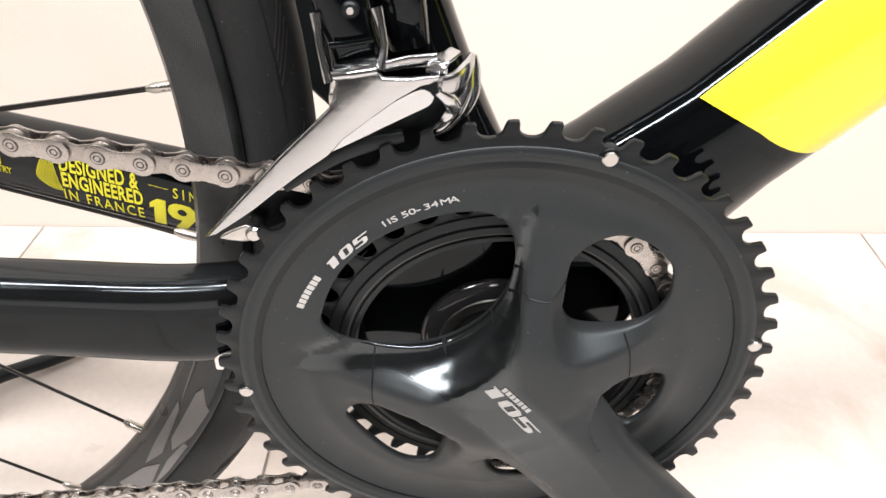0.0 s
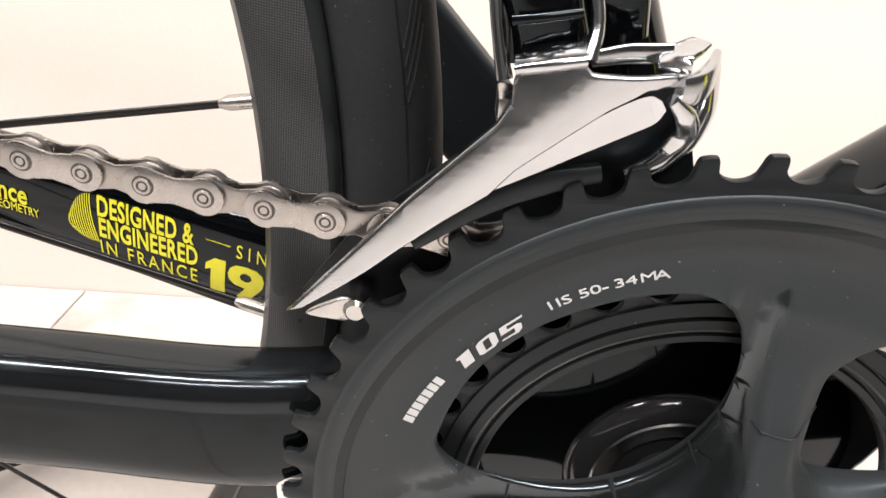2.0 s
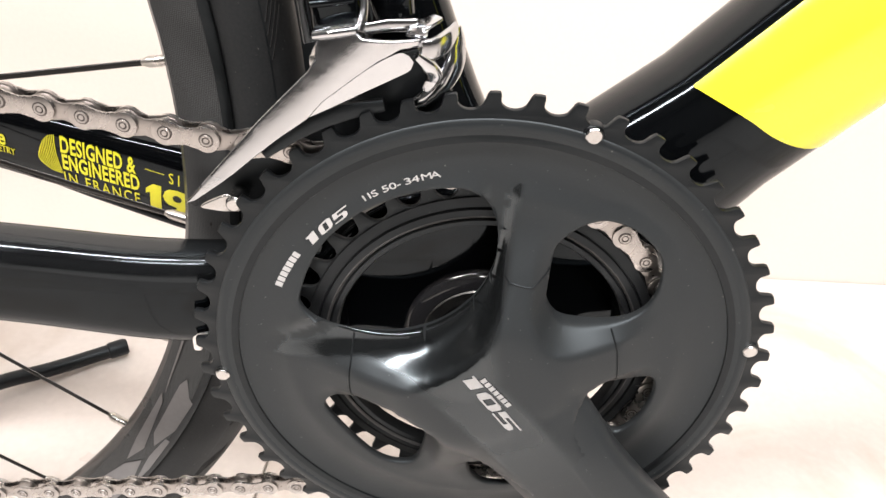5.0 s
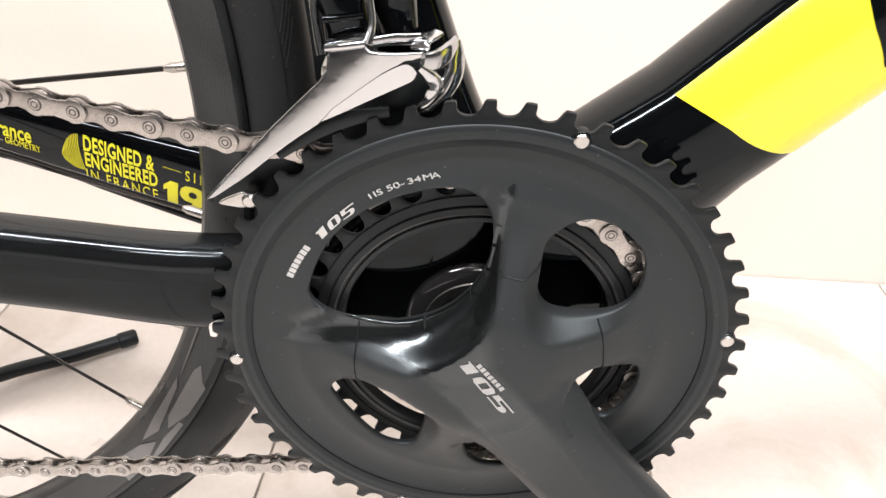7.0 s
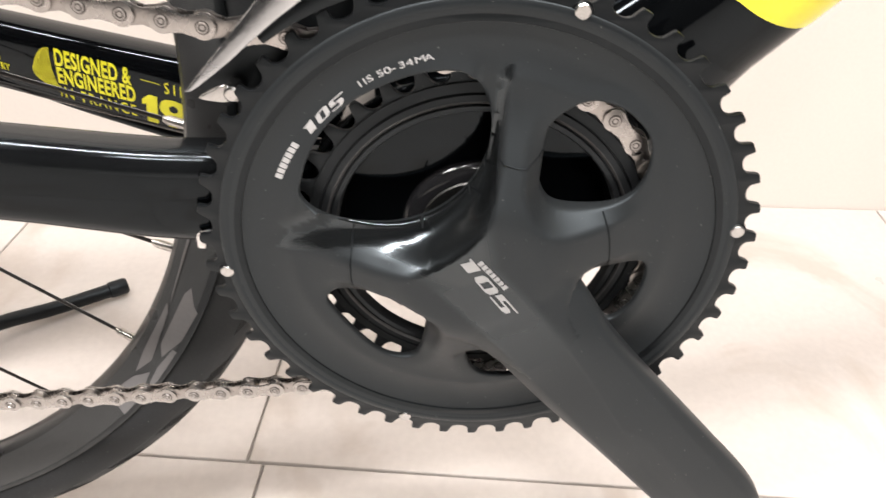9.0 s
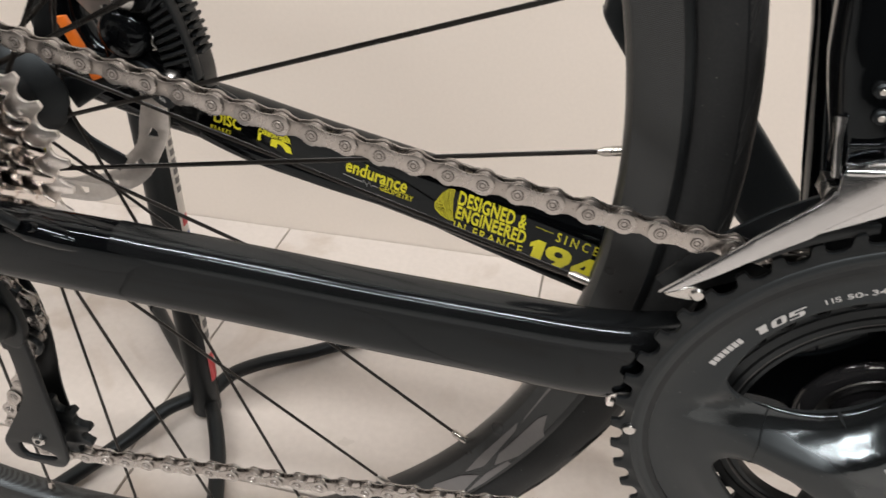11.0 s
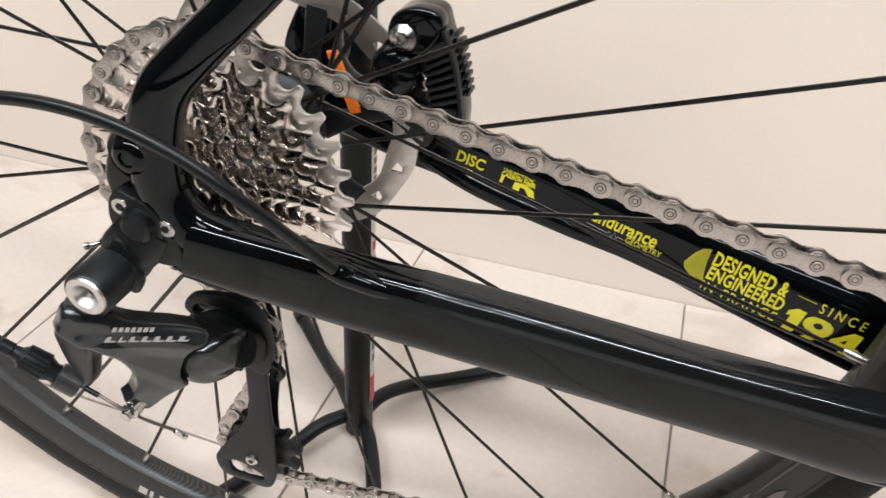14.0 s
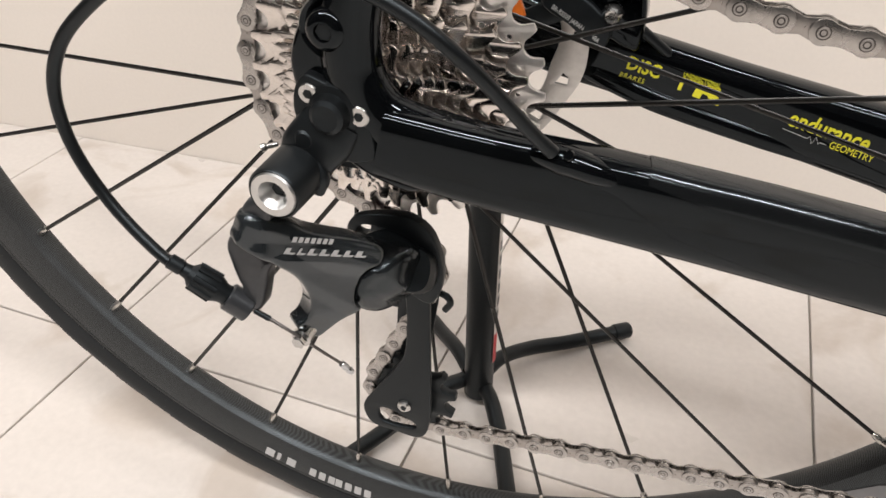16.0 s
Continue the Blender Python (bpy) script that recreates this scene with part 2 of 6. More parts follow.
PAINT = material("gloss_black_paint", (0.0018, 0.0021, 0.0025), 0.07, vary=0.1, rough_vary=0.03, ior=1.37, tint=(0.80, 0.92, 1.0))
RING = material("matte_black_anodised", (0.0135, 0.0142, 0.0150), 0.46, metal=0.0, vary=0.12, ior=1.45, bump=0.06, grain=1500, specks=0.45, tint=(0.80, 0.92, 1.0))
CUP_GLOSS = material("polished_black_alloy", (0.012, 0.012, 0.013), 0.10, ior=1.6, vary=0.1, rough_vary=0.03)
# lighter metal for the thin bright edge on the inner chainring
RING_EDGE = material("pale_anodised_edge", (0.12, 0.12, 0.12), 0.4, metal=0.7)
CRANK = material("satin_black_crank", (0.0120, 0.0138, 0.0150), 0.42, metal=0.0, vary=0.10, ior=1.45, bump=0.04, grain=1500, specks=0.45, tint=(0.80, 0.92, 1.0))
TEETH = material("black_steel_teeth", (0.006, 0.0065, 0.007), 0.40, metal=0.0, ior=1.4, vary=0.3, wear=120, tint=(0.80, 0.92, 1.0))
SILVER = material("polished_alloy", (0.53, 0.545, 0.565), 0.15, metal=1.0, vary=0.03, wear=60, stretch=(1, 1, 1))
BRUSHED = material("brushed_alloy", (0.53, 0.545, 0.565), 0.21, metal=1.0, vary=0.06, rough_vary=0.08, grain=700, wear=160, bump=0.05, stretch=(0.16, 1, 1))
STEEL = material("bright_steel", (0.56, 0.555, 0.545), 0.26, metal=1.0, vary=0.1)
CHAIN = material("nickel_chain", (0.42, 0.402, 0.388), 0.25, metal=1.0, vary=0.12, wear=80)
CHAIN_IN = material("nickel_inner_plate", (0.36, 0.34, 0.325), 0.28, metal=1.0, vary=0.15, wear=80)
PIN = material("chain_rivet", (0.13, 0.12, 0.115), 0.45, metal=1.0)
SATIN_ALLOY = material("satin_turned_alloy", (0.62, 0.62, 0.615), 0.40, metal=1.0, vary=0.06)
COG = material("nickel_sprocket", (0.72, 0.675, 0.64), 0.16, metal=1.0, vary=0.12, rough_vary=0.05, wear=90)
COG_BIG = material("satin_sprocket", (0.83, 0.81, 0.795), 0.38, metal=1.0, vary=0.1, wear=90)
ROTOR = material("brushed_rotor_steel", (0.50, 0.49, 0.48), 0.34, metal=1.0, vary=0.1)
RUBBER = material("black_tyre_rubber", (0.0180, 0.0180, 0.0182), 0.62, ior=1.38, vary=0.25, wear=40, grain=900, bump=0.15, specks=0.45, tint=(0.80, 0.92, 1.0))
# paler than the tyre: the lit edges of its grooves, put into colour
SIPE = material("rubber_lit_edge", (0.030, 0.030, 0.030), 0.6)
PLASTIC = material("black_plastic", (0.0060, 0.0066, 0.0072), 0.42, ior=1.4, vary=0.2, bump=0.06, grain=1200, tint=(0.80, 0.92, 1.0))
CABLE = material("black_cable_housing", (0.0055, 0.0058, 0.0062), 0.36, ior=1.4, vary=0.15, tint=(0.80, 0.92, 1.0))
SPOKE = material("black_spoke", (0.012, 0.011, 0.010), 0.30, metal=0.4)
BRASS = material("nickelled_nipple", (0.55, 0.53, 0.50), 0.28, metal=1.0)
GREY_GLOSS = material("dark_grey_lacquered_alloy", (0.046, 0.054, 0.060), 0.20, metal=0.75, coat=0.5, coat_rough=0.05, vary=0.12)
KNUCKLE_GLOSS = material("glossy_charcoal_resin", (0.010, 0.0115, 0.0125), 0.16, ior=1.5, vary=0.12, tint=(0.80, 0.92, 1.0))
GREY_SATIN = material("dark_grey_alloy", (0.055, 0.058, 0.063), 0.34, metal=0.6, vary=0.12)
YELLOW = material("yellow_lacquer", (0.95, 0.88, 0.040), 0.22, coat=0.6, vary=0.03)
YELLOW_PRINT = material("yellow_print", (0.72, 0.68, 0.02), 0.35, vary=0.06)
WHITE_PRINT = material("white_print", (0.50, 0.50, 0.50), 0.45, vary=0.05)
GREY_PRINT = material("grey_print", (0.16, 0.16, 0.165), 0.40, vary=0.08)
SILVER_PRINT = material("silver_print", (0.42, 0.43, 0.44), 0.35, metal=0.5)
STAND = material("black_powder_coat", (0.0075, 0.0075, 0.0075), 0.40, ior=1.4, vary=0.25, bump=0.2, grain=900, tint=(0.80, 0.92, 1.0))
RED = material("red_print", (0.55, 0.05, 0.06), 0.4)
BLUE = material("blue_print", (0.05, 0.09, 0.32), 0.4)
ORANGE = material("orange_plastic", (0.75, 0.17, 0.015), 0.4)
PAPER = material("white_sticker", (0.72, 0.70, 0.67), 0.4, vary=0.05)
WALL = material("cream_wall_paint", (0.80, 0.735, 0.672), 0.62, vary=0.025, wear=3.0, grain=250, bump=0.08)
# unseen walls and ceiling: darkened to keep reflections in black parts low
DIM = material("unseen_room_dark", (0.03, 0.03, 0.029), 0.7, vary=0.1, wear=2)
CEILING = material("grey_ceiling", (0.10, 0.098, 0.095), 0.8, vary=0.03, wear=4)
GROUT = material("tile_grout", (0.40, 0.375, 0.34), 0.8, vary=0.2)


def tile_material():
    """Pale stone-look tiles: broad clouds, sparse brown veins and specks, each tile its own tone."""
    m = material("pale_stone_tile", (0.60, 0.555, 0.52), 0.34, vary=0.06, wear=9.0, grain=160, bump=0.03)
    t = m.node_tree
    b = t.nodes["Principled BSDF"]
    base = b.inputs["Base Color"].links[0].from_socket
    place = t.nodes.new("ShaderNodeTexCoord")
    vein = t.nodes.new("ShaderNodeTexNoise")
    vein.inputs["Scale"].default_value, vein.inputs["Detail"].default_value, vein.inputs["Distortion"].default_value = 6, 8, 1.6
    info = t.nodes.new("ShaderNodeObjectInfo")
    apart = t.nodes.new("ShaderNodeVectorMath")
    apart.operation = "MULTIPLY_ADD"
    apart.inputs[1].default_value = (37.0, 19.0, 11.0)
    t.links.new(info.outputs["Random"], apart.inputs[0])
    t.links.new(place.outputs["Object"], apart.inputs[2])
    t.links.new(apart.outputs[0], vein.inputs["Vector"])
    ramp = t.nodes.new("ShaderNodeValToRGB")
    ramp.color_ramp.elements[0].position, ramp.color_ramp.elements[1].position = 0.54, 0.66
    ramp.color_ramp.elements[0].color, ramp.color_ramp.elements[1].color = (0, 0, 0, 1), (1, 1, 1, 1)
    t.links.new(vein.outputs["Fac"], ramp.inputs[0])
    tone = t.nodes.new("ShaderNodeMapRange")
    tone.inputs["To Min"].default_value, tone.inputs["To Max"].default_value = 0.95, 1.05
    t.links.new(info.outputs["Random"], tone.inputs["Value"])
    toned = t.nodes.new("ShaderNodeVectorMath")
    toned.operation = "SCALE"
    t.links.new(base, toned.inputs[0])
    t.links.new(tone.outputs[0], toned.inputs["Scale"])
    amount = t.nodes.new("ShaderNodeMath")
    amount.operation = "MULTIPLY"
    amount.inputs[1].default_value = 0.50
    t.links.new(ramp.outputs[0], amount.inputs[0])
    mix = t.nodes.new("ShaderNodeMix")
    mix.data_type = "RGBA"
    mix.inputs[7].default_value = (0.42, 0.35, 0.29, 1)
    t.links.new(amount.outputs[0], mix.inputs[0])
    t.links.new(toned.outputs[0], mix.inputs[6])
    t.links.new(mix.outputs[2], b.inputs["Base Color"])
    return m


TILE = tile_material()


def carbon_material():
    """Satin rim with a fine woven sheen."""
    m = material("woven_carbon_rim", (0.028, 0.0277, 0.0274), 0.35, ior=1.5, vary=0.1, tint=(0.80, 0.92, 1.0))
    t = m.node_tree
    b = t.nodes["Principled BSDF"]
    place = t.nodes.new("ShaderNodeTexCoord")
    check = t.nodes.new("ShaderNodeTexChecker")
    check.inputs["Scale"].default_value = 2200
    slant = t.nodes.new("ShaderNodeMapping")
    slant.inputs["Rotation"].default_value = (0, radians(40), 0)
    slant.inputs["Scale"].default_value = (1, 0, 1)
    slant.inputs["Location"].default_value = (0, 0.0001, 0)
    t.links.new(place.outputs["Object"], slant.inputs[0])
    t.links.new(slant.outputs[0], check.inputs["Vector"])
    tone = t.nodes.new("ShaderNodeMapRange")
    tone.inputs["To Min"].default_value, tone.inputs["To Max"].default_value = 0.70, 1.30
    t.links.new(check.outputs["Fac"], tone.inputs["Value"])
    base = b.inputs["Base Color"].links[0].from_socket
    toned = t.nodes.new("ShaderNodeVectorMath")
    toned.operation = "SCALE"
    t.links.new(base, toned.inputs[0])
    t.links.new(tone.outputs[0], toned.inputs["Scale"])
    t.links.new(toned.outputs[0], b.inputs["Base Color"])
    shine = t.nodes.new("ShaderNodeMapRange")
    shine.inputs["To Min"].default_value, shine.inputs["To Max"].default_value = 0.30, 0.64
    t.links.new(check.outputs["Fac"], shine.inputs["Value"])
    t.links.new(shine.outputs[0], b.inputs["Specular IOR Level"])
    return m


CARBON = carbon_material()


def scoop_material():
    """The chainring body's finish: matte, polished where the mesh carries the mark of polish."""
    m = material("matte_and_polished_anodised", (0.0182, 0.0200, 0.0210), 0.46, ior=1.45, vary=0.12, bump=0.05, grain=1500, specks=0.45, tint=(0.80, 0.92, 1.0))
    t = m.node_tree
    b = t.nodes["Principled BSDF"]
    mark = t.nodes.new("ShaderNodeAttribute")
    mark.attribute_name = "polish"
    dull = b.inputs["Roughness"].links[0].from_socket
    mix = t.nodes.new("ShaderNodeMix")
    mix.inputs[3].default_value = 0.15
    t.links.new(mark.outputs["Fac"], mix.inputs[0])
    t.links.new(dull, mix.inputs[2])
    t.links.new(mix.outputs[0], b.inputs["Roughness"])
    shine = t.nodes.new("ShaderNodeMapRange")
    shine.inputs["To Min"].default_value, shine.inputs["To Max"].default_value = 1.45, 1.85
    t.links.new(mark.outputs["Fac"], shine.inputs["Value"])
    t.links.new(shine.outputs[0], b.inputs["IOR"])
    tone = t.nodes.new("ShaderNodeMapRange")
    tone.inputs["To Min"].default_value, tone.inputs["To Max"].default_value = 1.0, 0.30
    t.links.new(mark.outputs["Fac"], tone.inputs["Value"])
    toned = t.nodes.new("ShaderNodeVectorMath")
    toned.operation = "SCALE"
    t.links.new(b.inputs["Base Color"].links[0].from_socket, toned.inputs[0])
    t.links.new(tone.outputs[0], toned.inputs["Scale"])
    t.links.new(toned.outputs[0], b.inputs["Base Color"])
    return m


BODY_FINISH, ARM_FINISH = scoop_material(), scoop_material()

# ---- the room ----
def structure(name, bm, mat, label, category):
    ob = settle(new(name, to_mesh(name, bm, mat)), None)
    return tagged(ob, label, category, kind="structure")


structure("wall_north", box(-2.6, 3.0, 0.412, 0.53, -0.05, 2.7), WALL, "smooth cream painted wall behind the bicycle", "wall")
# unseen walls and ceiling, added dark so black paint mirrors little light
structure("wall_south", box(-2.6, 3.0, -3.1, -3.0, -0.05, 2.7), DIM, "unseen wall across the room, kept dark for the reflections", "wall")
structure("wall_west", box(-2.7, -2.6, -3.1, 0.53, -0.05, 2.7), DIM, "unseen side wall, kept dark for the reflections", "wall")
structure("wall_east", box(3.0, 3.1, -3.1, 0.53, -0.05, 2.7), DIM, "unseen side wall, kept dark for the reflections", "wall")
structure("ceiling", box(-2.6, 3.0, -3.0, 0.412, 2.62, 2.7), CEILING, "unseen ceiling with slim light panels, kept dark for the reflections", "ceiling")
floor = structure("floor", box(-2.6, 3.0, -3.0, 0.412, -0.06, -0.004), GROUT, "floor of pale stone-look tiles with thin dark joints", "floor")

# ---- the bicycle: frame ----
bike = thing("bicycle", (-0.2, 0, 0), "glossy black road bicycle with yellow panels beside a cream wall", "bicycle")

DOWN = [Vector((0.0095, 0, 0.2745)) + Vector((0.69, 0, 0.724)) * s for s in np.linspace(-0.012, 0.48, 40)]
DOWN_A, DOWN_B = 0.0255, 0.0290
down_tube = part("down_tube", sweep(DOWN, DOWN_A, [0.046, 0.042, 0.034] + [DOWN_B] * 11, 40, 2.5), PAINT, bike, "gloss black down tube with a large yellow panel", 60)


def tube_patch(path, a, b, power, start, stop, lo, hi, lift=0.0003, nu=24, nv=24):
    """A thin painted field on a tube: start(v) and stop(v) along it, lo to hi degrees round it (v from 0 to 1)."""
    bm = bmesh.new()
    grid = []
    first, way = path[0], (path[-1] - path[0]).normalized()
    side = way.cross(Vector((0, 0, 1))).normalized()
    top = side.cross(way)
    for j in range(nv + 1):
        v = j / nv
        w = radians(lo + (hi - lo) * v)
        c, s = math.cos(w), math.sin(w)
        off = side * (math.copysign(abs(c) ** (2 / power), c) * (a + lift)) + top * (math.copysign(abs(s) ** (2 / power), s) * (b + lift))
        grid.append([bm.verts.new(first + way * (start(v) + (stop(v) - start(v)) * i / nu) + off) for i in range(nu + 1)])
    for r0, r1 in zip(grid, grid[1:]):
        for i in range(nu):
            bm.faces.new((r0[i], r0[i + 1], r1[i + 1], r1[i]))
    return bm


part("yellow_panel", tube_patch(DOWN, DOWN_A, DOWN_B, 2.5, lambda v: 0.138 - 0.023 * v - 0.002 * math.sin(v * math.pi), lambda v: 0.36, -63, 52), YELLOW, down_tube, "bright yellow lacquered panel", 60)
part("black_letter", tube_patch(DOWN, DOWN_A, DOWN_B, 2.5, lambda v: 0.172 + 0.017 * v, lambda v: 0.247, -17, 78, 0.0006), PAINT, down_tube, "black field in the yellow panel", 60)

SEAT = smooth_path([(0.000, 0, 0.285), (-0.025, 0, 0.350), (-0.048, 0, 0.420), (-0.078, 0, 0.52), (-0.108, 0, 0.62)], 8)
part("seat_tube", sweep(SEAT, [0.020, 0.017, 0.015, 0.015, 0.015], [0.026, 0.0195, 0.0155, 0.0155, 0.0155], 32, 2.3, (1, 0, 0)), PAINT, bike, "", 60)
part("bottom_bracket_shell", lathe([(0.0295, -0.0235), (0.036, -0.0230), (0.041, -0.0205), (0.044, -0.012), (0.044, 0.012), (0.041, 0.0205), (0.036, 0.033), (0.024, 0.038)], BB, "y", 64), PAINT, bike, "", 60)
part("bracket_side", plate([rounded(millimetres([(-64, -2), (-66, 20), (-47, 46), (-20, 60), (20, 60), (44, 50), (58, 36), (54, 8), (30, -14), (-34, -14)]), 5)], -0.0300, -0.0060, 0.0030, 4), PAINT, bike, "flat glossy black side of the frame round the crank axle", 60)
cup = part("bearing_cup", lathe([(0.0120, -0.0470), (0.0120, -0.0336), (0.0150, -0.0336), (0.0225, -0.0340), (0.0255, -0.0338), (0.0282, -0.0322), (0.0294, -0.0290), (0.0296, -0.0225)], BB, "y", 64), CUP_GLOSS, bike, "polished black bearing cup", 60)
part("cup_ring", lathe([(0.0170, -0.0336), (0.0175, -0.0342), (0.0216, -0.0344), (0.0222, -0.0339)], BB, "y", 64, False), STEEL, cup, "bare metal ring")

STAY = [(-0.3848, -0.0738, 0.3355), (-0.352, -0.0700, 0.3284), (-0.315, -0.0672, 0.3238), (-0.265, -0.0605, 0.3150), (-0.210, -0.0520, 0.3036), (-0.160, -0.0440, 0.2938), (-0.110, -0.0370, 0.2851), (-0.060, -0.0190, 0.2770), (-0.010, -0.0120, 0.2700)]
STAY_A = [0.0100, 0.0085, 0.0090, 0.0095, 0.0100, 0.0105, 0.0105, 0.011, 0.012]
STAY_B = [0.0135, 0.0142, 0.0151, 0.0158, 0.0164, 0.0175, 0.0193, 0.020, 0.022]
FAR_B = [0.0150, 0.0150, 0.0160, 0.0165, 0.0175, 0.0185, 0.0195, 0.020, 0.022]


def mirrored(points):
    return [(x, -y, z) for x, y, z in points]


chain_stay = part("chain_stay", sweep(smooth_path(STAY, 6), STAY_A, STAY_B, 40, 3.4), PAINT, bike, "gloss black drive-side chain stay", 60)
# the far stay sits nearer the wheel
FAR_STAY = [(-0.388, 0.0720, 0.3335), (-0.352, 0.0700, 0.3238), (-0.315, 0.0670, 0.3183), (-0.265, 0.0600, 0.3097), (-0.210, 0.0503, 0.3020), (-0.160, 0.0410, 0.2952), (-0.110, 0.0318, 0.2888), (-0.060, 0.0248, 0.2810), (-0.010, 0.0200, 0.2735)]
far_stay = part("chain_stay", sweep(smooth_path(FAR_STAY, 6), STAY_A, FAR_B, 40, 3.4), PAINT, bike, "gloss black chain stay with yellow lettering", 60)

# each seat stay sweeps round the wheel's axle into the chain stay
SEAT_STAY = [(-0.345, -0.0700, 0.3275), (-0.358, -0.0712, 0.3320), (-0.372, -0.0725, 0.3362), (-0.3862, -0.0735, 0.3428), (-0.3938, -0.0738, 0.3560), (-0.3945, -0.0738, 0.3720), (-0.3915, -0.0736, 0.3865), (-0.3854, -0.0732, 0.3990), (-0.3737, -0.0720, 0.4118), (-0.351, -0.068, 0.4346), (-0.29, -0.052, 0.50), (-0.20, -0.033, 0.60), (-0.12, -0.020, 0.69)]
SEAT_A = [0.0080, 0.0105, 0.0110, 0.0108, 0.0104, 0.0102, 0.0098, 0.0088, 0.0080, 0.0076, 0.0080, 0.008, 0.008]
SEAT_B = [0.0070, 0.0076, 0.0082, 0.0088, 0.0090, 0.0088, 0.0084, 0.0078, 0.0071, 0.0067, 0.0068, 0.006, 0.006]
for line in (SEAT_STAY, mirrored(SEAT_STAY)):
    part("seat_stay", sweep(smooth_path(line, 7), SEAT_A, SEAT_B, 36, 2.05, (0, 1, 0)), PAINT, bike, "", 60)

DROP = [(-0.4035, 0.3850), (-0.4073, 0.3808), (-0.4120, 0.3716), (-0.4150, 0.3640), (-0.4160, 0.3570), (-0.4135, 0.3440), (-0.4080, 0.3330), (-0.398, 0.325), (-0.386, 0.319), (-0.372, 0.317), (-0.3660, 0.3300), (-0.380, 0.339), (-0.389, 0.347), (-0.3910, 0.3580), (-0.3915, 0.3700), (-0.389, 0.384), (-0.396, 0.3885)]
dropout = part("dropout", plate([rounded(DROP, 4)], -0.0778, -0.0685, 0.0030, 4), PAINT, bike, "", 60)
part("dropout", plate([rounded(DROP, 4)], 0.0685, 0.0795, 0.0032, 4), PAINT, bike, "", 60)
part("bolt_seat", lathe([(0.0072, -0.0797), (0.0094, -0.0808), (0.0102, -0.0798), (0.0104, -0.0770)], (-0.3992, 0, 0.3728), "y", 36, False), PAINT, dropout, "", 60)
bolt = part("mount_bolt", lathe([(0.0028, -0.0826), (0.0030, -0.0842), (0.0046, -0.0842), (0.0062, -0.0830), (0.0070, -0.0812), (0.0071, -0.078)], (-0.3992, 0, 0.3728), "y", 36), PAINT, dropout, "black domed mounting bolt with a hex socket")
part("socket", disc(-0.3992, -0.0834, -0.0820, 0.3728, 0.0029, 6, 0.0002), PLASTIC, bolt)
hanger = part("derailleur_hanger", plate([rounded([(-0.4125, 0.3520), (-0.4085, 0.3575), (-0.4035, 0.3565), (-0.3951, 0.3528), (-0.3885, 0.3465), (-0.3856, 0.3402), (-0.3850, 0.3310), (-0.394, 0.328), (-0.406, 0.331), (-0.4130, 0.342)], 4)], -0.0822, -0.0765, 0.0008, 2), PLASTIC, bike, "black hanger plate", 50)
for x, z in ((-0.4072, 0.3514), (-0.3896, 0.3458)):
    screw = part("hanger_screw", disc(x, -0.0829, -0.0815, z, 0.0036, 24, 0.0004), STEEL, hanger, "small steel screw")
    part("socket", disc(x, -0.0832, -0.0822, z, 0.0017, 6, 0.0001), PLASTIC, screw)
axle = part("axle_cap", join(lathe([(0.0015, -0.0872), (0.0045, -0.0876), (0.0060, -0.0866), (0.0064, -0.0845), (0.0072, -0.0832), (0.0092, -0.0826), (0.0100, -0.0812), (0.0102, -0.078)], (-0.3994, 0, 0.3458), "y", 40), disc(-0.4085, -0.0870, -0.080, 0.3362, 0.0038, 24, 0.001)), PLASTIC, bike, "round black plastic axle cap")

# cable that leaves the chain stay, loops behind the wheel axle and comes down to the rear derailleur
port = part("cable_port", sweep(smooth_path([(-0.3390, -0.0715, 0.3360), (-0.3330, -0.0722, 0.3372), (-0.3240, -0.0726, 0.3365), (-0.3130, -0.0718, 0.3335), (-0.3030, -0.0700, 0.3300), (-0.2960, -0.0685, 0.3275)], 6), [0.0008, 0.0042, 0.0060, 0.0052, 0.0034, 0.0006], [0.0006, 0.0034, 0.0050, 0.0046, 0.0030, 0.0006], 24), PAINT, bike, "raised cable port on the chain stay", 70)
part("port_screw", lathe([(0.0006, -0.0006), (0.0015, -0.0006), (0.0019, 0.0), (0.0019, 0.003)], (0, 0, 0), "y", 16), PAINT, port, "small black screw", m=pose(-0.3215, -0.0772, 0.3405, -35, 0, 0))
FILM = smooth_path(STAY, 6)[14:40]


def film_bm(lo, hi):
    """A thin clear film on the stay's upper shoulder, lo to hi degrees round it."""
    bm = bmesh.new()
    xs = [p[0] for p in STAY]
    rows = []
    for k, p in enumerate(FILM):
        t = (FILM[min(k + 1, len(FILM) - 1)] - FILM[max(k - 1, 0)]).normalized()
        side = t.cross(Vector((0, 0, 1))).normalized()
        top = side.cross(t)
        a, b = (float(np.interp(p.x, xs, v)) + 0.0003 for v in (STAY_A, STAY_B))
        inset = 12 * ease((2 - k) / 2)
        row = []
        for w in np.linspace(lo + inset, hi, 22):
            c, d = math.cos(radians(w)), math.sin(radians(w))
            row.append(bm.verts.new(p + side * (math.copysign(abs(c) ** (2 / 3.4), c) * a) + top * (abs(d) ** (2 / 3.4) * b)))
        rows.append(row)
    for r0, r1 in zip(rows, rows[1:]):
        for k in range(len(r0) - 1):
            bm.faces.new((r0[k], r0[k + 1], r1[k + 1], r1[k]))
    return bm


